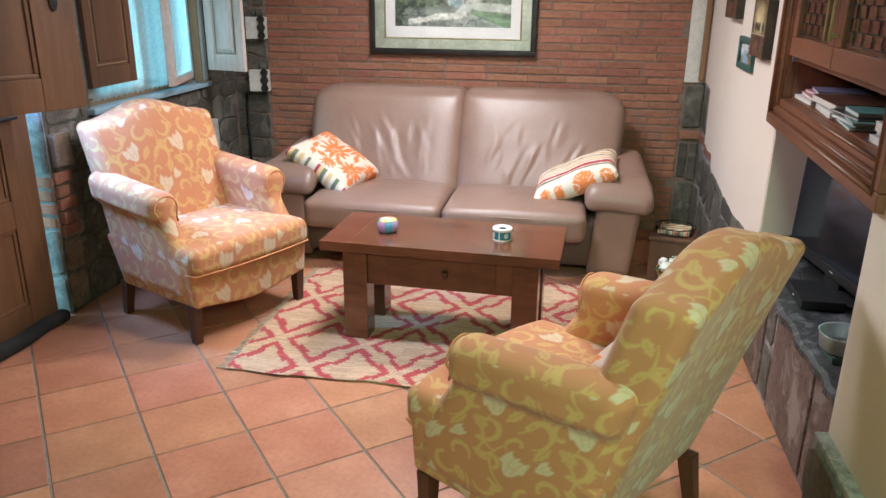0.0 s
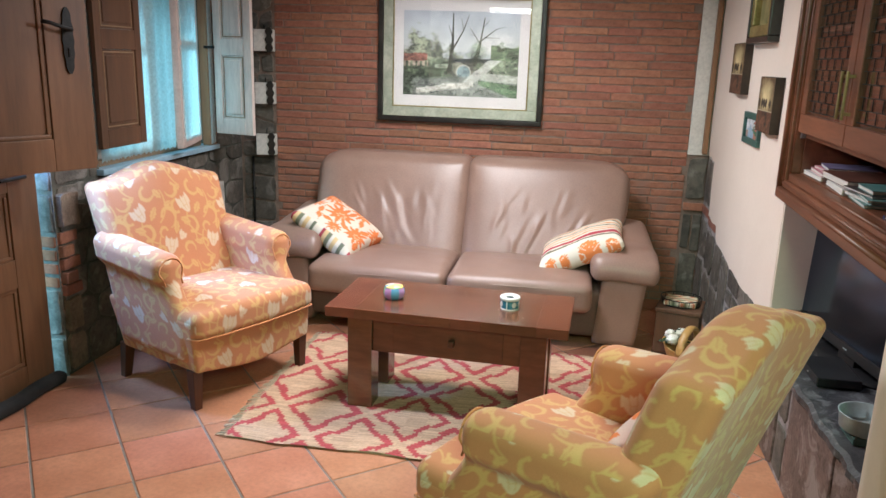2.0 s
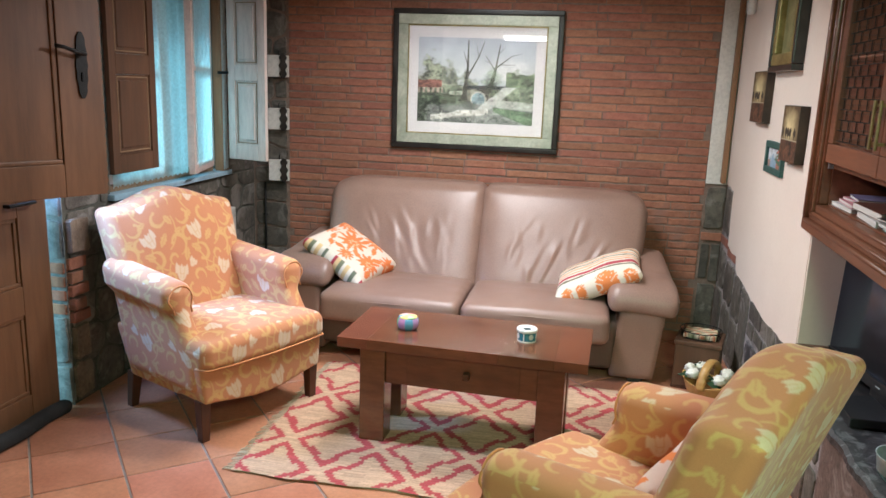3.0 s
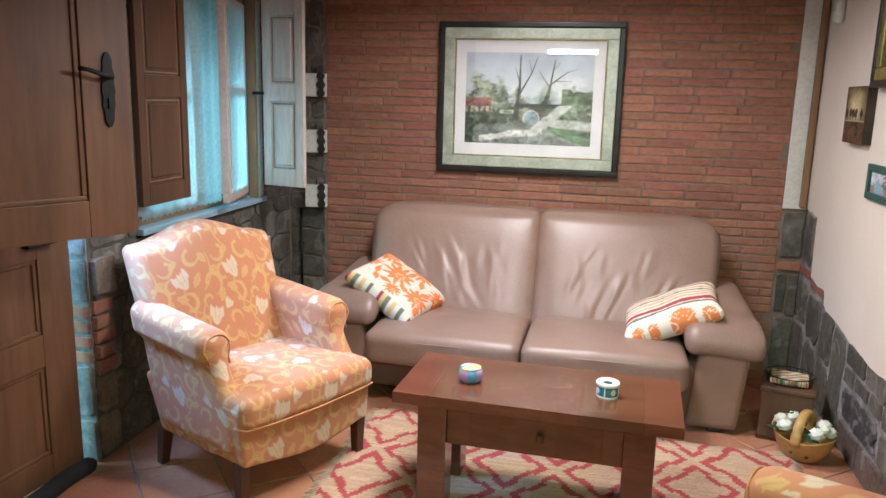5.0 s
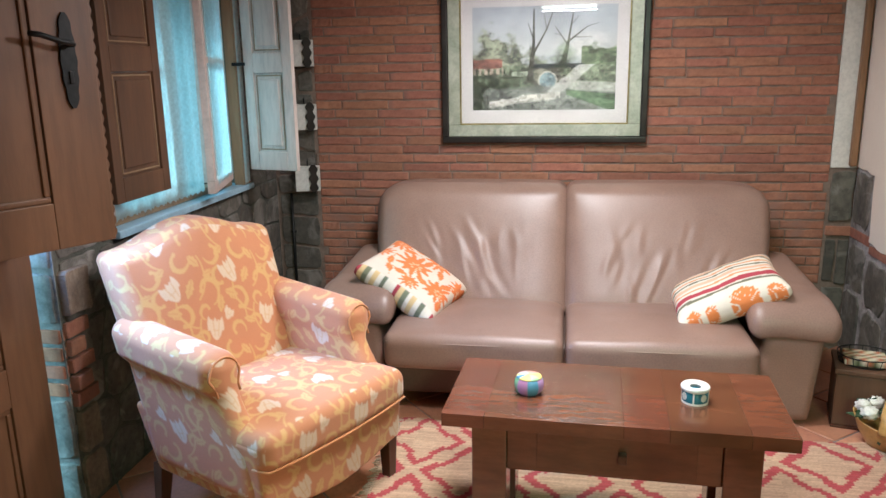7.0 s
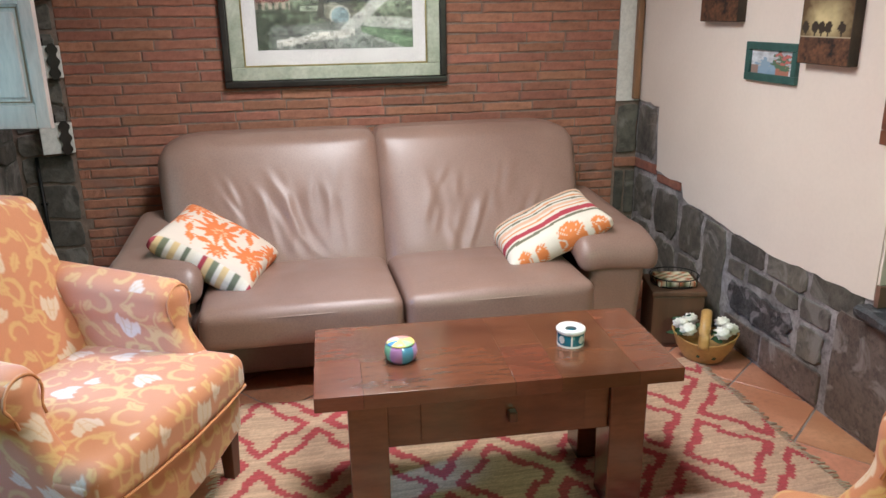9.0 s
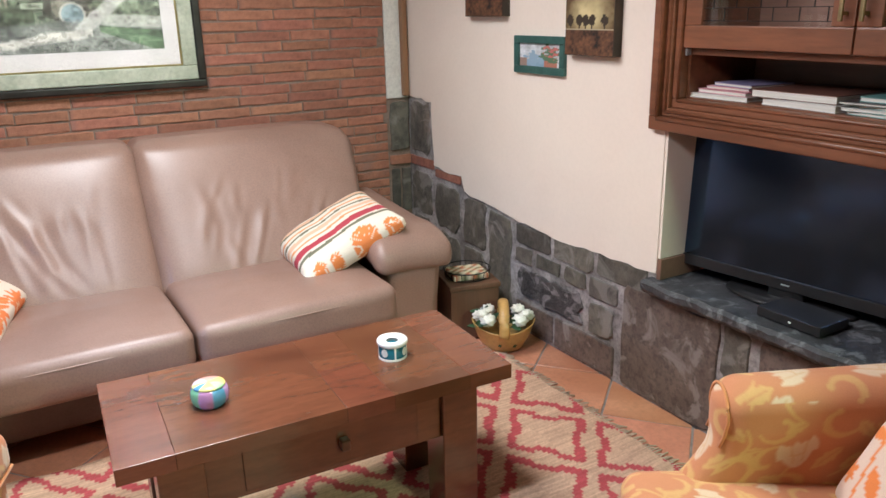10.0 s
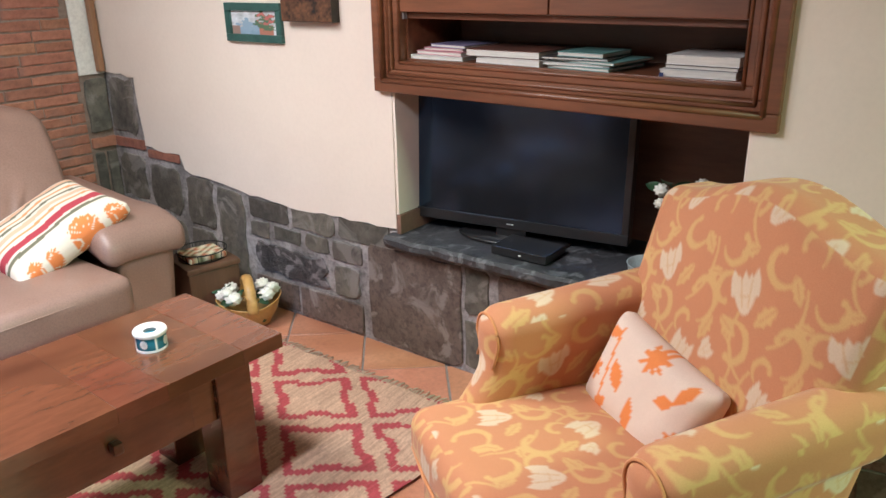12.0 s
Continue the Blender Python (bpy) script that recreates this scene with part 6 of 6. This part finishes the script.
# ---- pieces of walls and floor ----
def brick_mesh(length, height, seed):
    """A worn thin brick, its face to -y."""
    g = random.Random(seed)
    v = []
    n = 6
    for row, (d, k) in enumerate(((0.016, 0.0), (-0.003, 0.0), (-0.0062, 0.0045))):
        for i in range(n + 1):
            j = g.uniform(-0.0026, 0.0026)
            v.append((min(max(-length / 2 + k, -length / 2 + length * i / n), length / 2 - k), d + (g.uniform(-0.002, 0.002) if row == 2 else 0), -height / 2 + k + j))
        for i in range(n, -1, -1):
            j = g.uniform(-0.0026, 0.0026)
            v.append((min(max(-length / 2 + k, -length / 2 + length * i / n), length / 2 - k), d + (g.uniform(-0.002, 0.002) if row == 2 else 0), height / 2 - k + j))
    m = 2 * n + 2
    f = [(r * m + i, r * m + (i + 1) % m, r * m + m + (i + 1) % m, r * m + m + i) for r in range(2) for i in range(m)]
    f += [(2 * m + i, 2 * m + i + 1, 2 * m + m - 2 - i, 2 * m + m - 1 - i) for i in range(n)]
    mesh = bpy.data.meshes.new("brick")
    mesh.from_pydata(v, [], f)
    bm = bmesh.new()
    bm.from_mesh(mesh)
    bmesh.ops.recalc_face_normals(bm, faces=bm.faces)
    bm.to_mesh(mesh)
    bm.free()
    mesh.materials.append(BRICK)
    return mesh


def lay_bricks():
    g = random.Random(11)
    pitch, joint, full = 0.0508, 0.0082, 0.274
    shapes = {}
    rest_v, rest_f = [], []
    x_lo, x_hi = -1.30, 1.512
    course = 0
    z = 0.03
    while z < ZC - 0.02:
        x = x_lo - g.uniform(0, full)
        while x < x_hi:
            ln = full * g.choice((0.92, 1.0, 1.0, 1.06, 0.78))
            a, b = max(x, x_lo), min(x + ln - joint * 0.7, x_hi)
            x += ln
            if b - a < 0.045:
                continue
            size = round((b - a) / 0.02) * 0.02
            near = 0.86 < z < 2.12
            key = (size, g.randrange(5))
            if key not in shapes:
                shapes[key] = brick_mesh(key[0], pitch - joint, hash(key) % 1000)
            at = Matrix.Translation(((a + b) / 2, YB - 0.0035, z + g.uniform(-0.0018, 0.0018))) @ pose(0, g.uniform(-0.003, 0.002), 0, 0, g.uniform(-0.35, 0.35), g.uniform(-0.4, 0.4)) @ Matrix.Diagonal(((b - a) / size, 1, g.uniform(0.94, 1.05), 1))
            if near and lay_bricks.count < 300:
                ob = new("brick", shapes[key])
                ob.parent = wall_north
                ob.matrix_world = at
                lay_bricks.count += 1
            else:
                base = len(rest_v)
                rest_v += [tuple(at @ q.co) for q in shapes[key].vertices]
                rest_f += [tuple(base + i for i in q.vertices) for q in shapes[key].polygons]
        z += pitch
        course += 1
    tagged(part("brick_courses", (rest_v, rest_f), BRICK, wall_north), kind="stuff")


lay_bricks.count = 0
lay_bricks()


def outline_of(a0, a1, b0, b1, g, rough=0.06, cut=0.12):
    """An uneven block outline: the rectangle's edges broken up and its corners knocked off."""
    short = min(a1 - a0, b1 - b0)
    c = short * cut
    corners = [(a0, b0), (a1, b0), (a1, b1), (a0, b1)]
    out = []
    for i, p in enumerate(corners):
        q = corners[(i + 1) % 4]
        ln = math.hypot(q[0] - p[0], q[1] - p[1])
        da, db = (q[0] - p[0]) / ln, (q[1] - p[1]) / ln
        k0, k1 = c * g.uniform(0.3, 1.5), ln - c * g.uniform(0.3, 1.5)
        steps = max(2, int((k1 - k0) / 0.05))
        for k in range(steps + 1):
            t, d = k0 + (k1 - k0) * k / steps, short * rough * g.uniform(0.0, 1.0)
            out.append((p[0] + da * t - db * d, p[1] + db * t + da * d))
    return out


def lay_stone(parent, plane, axis, way, rect, material, g, proud=0.014, name="stone", cut=0.14, rough=0.09):
    ol = outline_of(*rect, g, rough, cut)
    out = plane + way * proud * g.uniform(0.35, 0.8)
    ob = fixed(name, prism(ol, plane - way * 0.02, out, axis, min(0.004, (rect[1] - rect[0]) * 0.1), way * 0.003), material, parent)
    return ob


g = random.Random(4)
east = [(5.165, 5.385, 0.70, 0.99, 0), (5.16, 5.39, 0.37, 0.615, 0), (5.16, 5.39, 0.02, 0.35, 0), (4.865, 5.12, 0.33, 0.585, 0), (4.865, 5.12, 0.03, 0.315, 0), (4.63, 4.835, 0.30, 0.565, 0), (4.62, 4.835, 0.03, 0.285, 0),
        (4.415, 4.60, 0.03, 0.53, 0), (4.125, 4.375, 0.425, 0.515, 0), (3.85, 4.095, 0.42, 0.515, 0), (3.55, 3.82, 0.425, 0.52, 0), (4.26, 4.375, 0.335, 0.405, 0), (4.06, 4.22, 0.345, 0.40, 0), (3.89, 4.02, 0.335, 0.405, 0),
        (3.70, 3.86, 0.325, 0.405, 0), (3.90, 4.36, 0.165, 0.318, 2), (4.10, 4.365, 0.02, 0.14, 1), (3.71, 4.07, 0.02, 0.145, 1), (3.72, 3.86, 0.165, 0.30, 0), (3.205, 3.665, 0.012, 0.440, 1), (3.085, 3.185, 0.25, 0.44, 0), (3.07, 3.185, 0.02, 0.225, 0),
        (2.575, 3.045, 0.015, 0.440, 1), (2.26, 2.55, 0.02, 0.44, 1)]
for a0, a1, b0, b1 in ((5.13, 5.385, 0.633, 0.685), (4.86, 5.115, 0.602, 0.645)):
    lay_stone(wall_east, XR, 0, -1, (a0, a1, b0, b1), BRICK, g, 0.02, "brick", 0.10, 0.05)
plinth = tagged(part("plinth", box(1.548, XN + 0.02, 0.6, 2.234, -0.05, 0.40, 0.01), LIMEMORTAR), "stone base along the plastered wall", "wall base", kind="structure")
for a0, a1, b0, b1 in ((1.86, 2.225, 0.02, 0.39), (1.50, 1.84, 0.03, 0.20), (1.52, 1.84, 0.22, 0.38), (1.1, 1.48, 0.03, 0.38), (0.65, 1.08, 0.03, 0.37)):
    lay_stone(plinth, 1.548, 0, -1, (a0, a1, b0, b1), STONE, g, 0.014)
# the corner column seen from the front
for a0, a1, b0, b1 in ((1.525, 1.645, 0.71, 0.985), (1.525, 1.58, 0.38, 0.61), (1.59, 1.645, 0.36, 0.61), (1.525, 1.645, 0.04, 0.35)):
    lay_stone(wall_north, YB - 0.008, 1, -1, (a0, a1, b0, b1), STONE, g, 0.016)
lay_stone(wall_north, YB - 0.008, 1, -1, (1.52, 1.65, 0.633, 0.685), BRICK, g, 0.018, "brick", 0.10, 0.05)


def cells(seeds, bounds, stretch=1.0):
    """Voronoi cells of the seeds inside a rectangle, by cutting with the middle lines."""
    out = []
    for i, (a, b) in enumerate(seeds):
        poly = [(bounds[0], bounds[2]), (bounds[1], bounds[2]), (bounds[1], bounds[3]), (bounds[0], bounds[3])]
        for j, (c, d) in enumerate(seeds):
            if i == j or abs(a - c) > 1.0 or not poly:
                continue
            na, nb = (c - a), (d - b) * stretch
            m = na * (a + c) / 2 + nb * (b + d) / 2
            cut = []
            for k, p in enumerate(poly):
                q = poly[(k + 1) % len(poly)]
                fp, fq = na * p[0] + nb * p[1] - m, na * q[0] + nb * q[1] - m
                if fp <= 0:
                    cut.append(p)
                if (fp <= 0) != (fq <= 0):
                    t = fp / (fp - fq)
                    cut.append((p[0] + (q[0] - p[0]) * t, p[1] + (q[1] - p[1]) * t))
            poly = cut
        out.append(poly)
    return out


def cell_stone(parent, plane, axis, way, poly, material, g, joint=0.007, proud=0.010):
    """One irregular stone: a cell drawn in by the joint, its edges broken up."""
    n = len(poly)
    if n < 3:
        return
    ca, cb = sum(p[0] for p in poly) / n, sum(p[1] for p in poly) / n
    size = min(math.hypot(p[0] - ca, p[1] - cb) for p in poly)
    if size < 0.02:
        return
    ol = []
    for i, p in enumerate(poly):
        q = poly[(i + 1) % n]
        steps = max(2, int(math.hypot(q[0] - p[0], q[1] - p[1]) / 0.035))
        for k in range(steps):
            t = (k + 0.15) / steps
            x, y = p[0] + (q[0] - p[0]) * t, p[1] + (q[1] - p[1]) * t
            ln = max(math.hypot(x - ca, y - cb), 1e-6)
            f = 1 - (joint * g.uniform(0.7, 1.7)) / ln - (0.05 if k == 0 else 0)
            ol.append((ca + (x - ca) * f, cb + (y - cb) * f))
    out = plane + way * proud * g.uniform(0.4, 1.2)
    fixed("stone", prism(ol, plane - way * 0.02, out, axis, min(0.004, size * 0.1), way * 0.003), material, parent)


def rubble(parent, plane, axis, way, a0, a1, b0, b1, material, g, low=0.10, high=0.20, avoid=()):
    """Rubble over a rectangle: irregular cells round seeds in loose courses."""
    seeds, b = [], b0
    while b < b1 - 0.04:
        h = g.uniform(low, high)
        a = a0 + g.uniform(-0.1, 0.05)
        while a < a1:
            w = g.uniform(0.14, 0.36)
            seeds.append((a + w / 2, min(b + h / 2 + g.uniform(-0.03, 0.03), b1 - 0.02)))
            a += w
        b += h
    for poly in cells(seeds, (a0, a1, b0, b1), 2.2):
        cell_stone(parent, plane, axis, way, poly, material, g)


for a0, a1, b0, b1, kind in east:
    a0, a1, b0, b1 = a0 - 0.006, a1 + 0.006, max(0.004, b0 - 0.005), b1 + (0.005 if b1 < 0.42 else 0.0)
    if kind == 2:
        lay_stone(wall_east, XR, 0, -1, (a0, a1, b0, b1), CRAG, g, 0.036, cut=0.32, rough=0.20)
    else:
        lay_stone(wall_east, XR, 0, -1, (a0, a1, b0, b1), SLATE if kind == 1 else STONE, g, 0.016 if kind else 0.014, cut=0.05 if kind == 1 else 0.18, rough=0.025 if kind == 1 else 0.09)
rubble(wall_west, XL - 0.012, 0, 1, 3.372, 5.40, 0.0, 0.93, STONE, g)
rubble(wall_west, XL - 0.012, 0, 1, 3.372, 3.70, 0.93, 2.2, STONE, g)
rubble(wall_west, XL - 0.012, 0, 1, 4.99, 5.40, 0.93, 2.3, STONE, g)
rubble(wall_north, YB - 0.008, 1, -1, -1.56, -1.312, 0.0, 2.3, STONE, g)
lay_stone(wall_west, XL - 0.012, 0, 1, (4.87, 5.03, 0.49, 0.72), PALESTONE, g, 0.055)
tagged(part("jamb", box(-1.72, -1.566, 3.347, 3.3515, 0.0, 2.05), JAMBSTONE), "pale rough door jamb of stone and brick", "jamb", kind="structure")
# the far jamb of the doorway: rough stone with a band of bricks
for b0, b1, m in ((0.0, 0.20, JAMBSTONE), (0.20, 0.44, JAMBSTONE), (0.445, 0.505, BRICK), (0.51, 0.57, BRICK), (0.575, 0.635, BRICK), (0.64, 0.70, BRICK), (0.71, 0.90, JAMBSTONE), (0.905, 1.06, JAMBSTONE), (1.07, 1.3, JAMBSTONE), (1.31, 1.6, JAMBSTONE), (1.61, 2.04, JAMBSTONE)):
    lay_stone(wall_west, 3.346, 1, -1, (-1.715, -1.570, b0 + 0.005, b1 - 0.004), m, g, 0.012, "brick" if m is BRICK else "stone", 0.12, 0.06)
for k in range(5):
    lay_stone(wall_west, XL - 0.012, 0, 1, (3.362, 3.362 + (0.125, 0.085)[k % 2], 0.40 + 0.064 * k, 0.456 + 0.064 * k), BRICK, g, 0.045, "brick", 0.10, 0.06)
for b0, b1, a1 in ((0.73, 0.90, 3.50), (0.22, 0.385, 3.47), (0.02, 0.205, 3.49)):
    lay_stone(wall_west, XL - 0.012, 0, 1, (3.362, a1, b0, b1), BROWNSTONE, g, 0.045)


def clip(poly, axis, limit, keep):
    out = []
    for i, p in enumerate(poly):
        q = poly[(i + 1) % len(poly)]
        inp, inq = (p[axis] - limit) * keep >= 0, (q[axis] - limit) * keep >= 0
        if inp:
            out.append(p)
        if inp != inq:
            t = (limit - p[axis]) / (q[axis] - p[axis])
            out.append((p[0] + (q[0] - p[0]) * t, p[1] + (q[1] - p[1]) * t))
    return out


def lay_tiles():
    pitch, joint, turn = 0.3275, 0.0085, radians(39.9)
    c, s = math.cos(turn), math.sin(turn)
    ox, oy = -0.285, 2.52
    h = (pitch - joint) / 2
    whole = None
    for i in range(-26, 27):
        for j in range(-26, 27):
            u, v = (i + 0.5) * pitch, (j + 0.5) * pitch
            x, y = ox + u * c - v * s, oy + u * s + v * c
            corners = [(x + a * c - b * s, y + a * s + b * c) for a, b in ((-h, -h), (h, -h), (h, h), (-h, h))]
            poly = corners
            for axis, limit, keep in ((0, -1.70, 1), (0, 1.655, -1), (1, -1.2, 1), (1, YB, -1)):
                if poly:
                    poly = clip(poly, axis, limit, keep)
            if len(poly) < 3:
                continue
            area = abs(sum(p[0] * q[1] - q[0] * p[1] for p, q in zip(poly, poly[1:] + poly[:1]))) / 2
            if area < 0.0015:
                continue
            if area > 4 * h * h - 1e-4:
                if whole is None:
                    whole = fixed("tile", prism([(-h, -h), (h, -h), (h, h), (-h, h)], -0.012, 0.0, 2, 0.004, 0.0025), TERRACOTTA, floor).data
                    tile = bpy.data.objects["tile"]
                else:
                    tile = new("tile", whole)
                    tile.parent = floor
                tile.matrix_world = pose(x, y, random.uniform(-0.0006, 0.0004), random.uniform(-0.1, 0.1), random.uniform(-0.1, 0.1), math.degrees(turn) + 90 * random.randrange(4))
            else:
                fixed("tile", prism(poly, -0.012, -0.0002, 2, 0.003, 0.002), TERRACOTTA, floor)


lay_tiles()
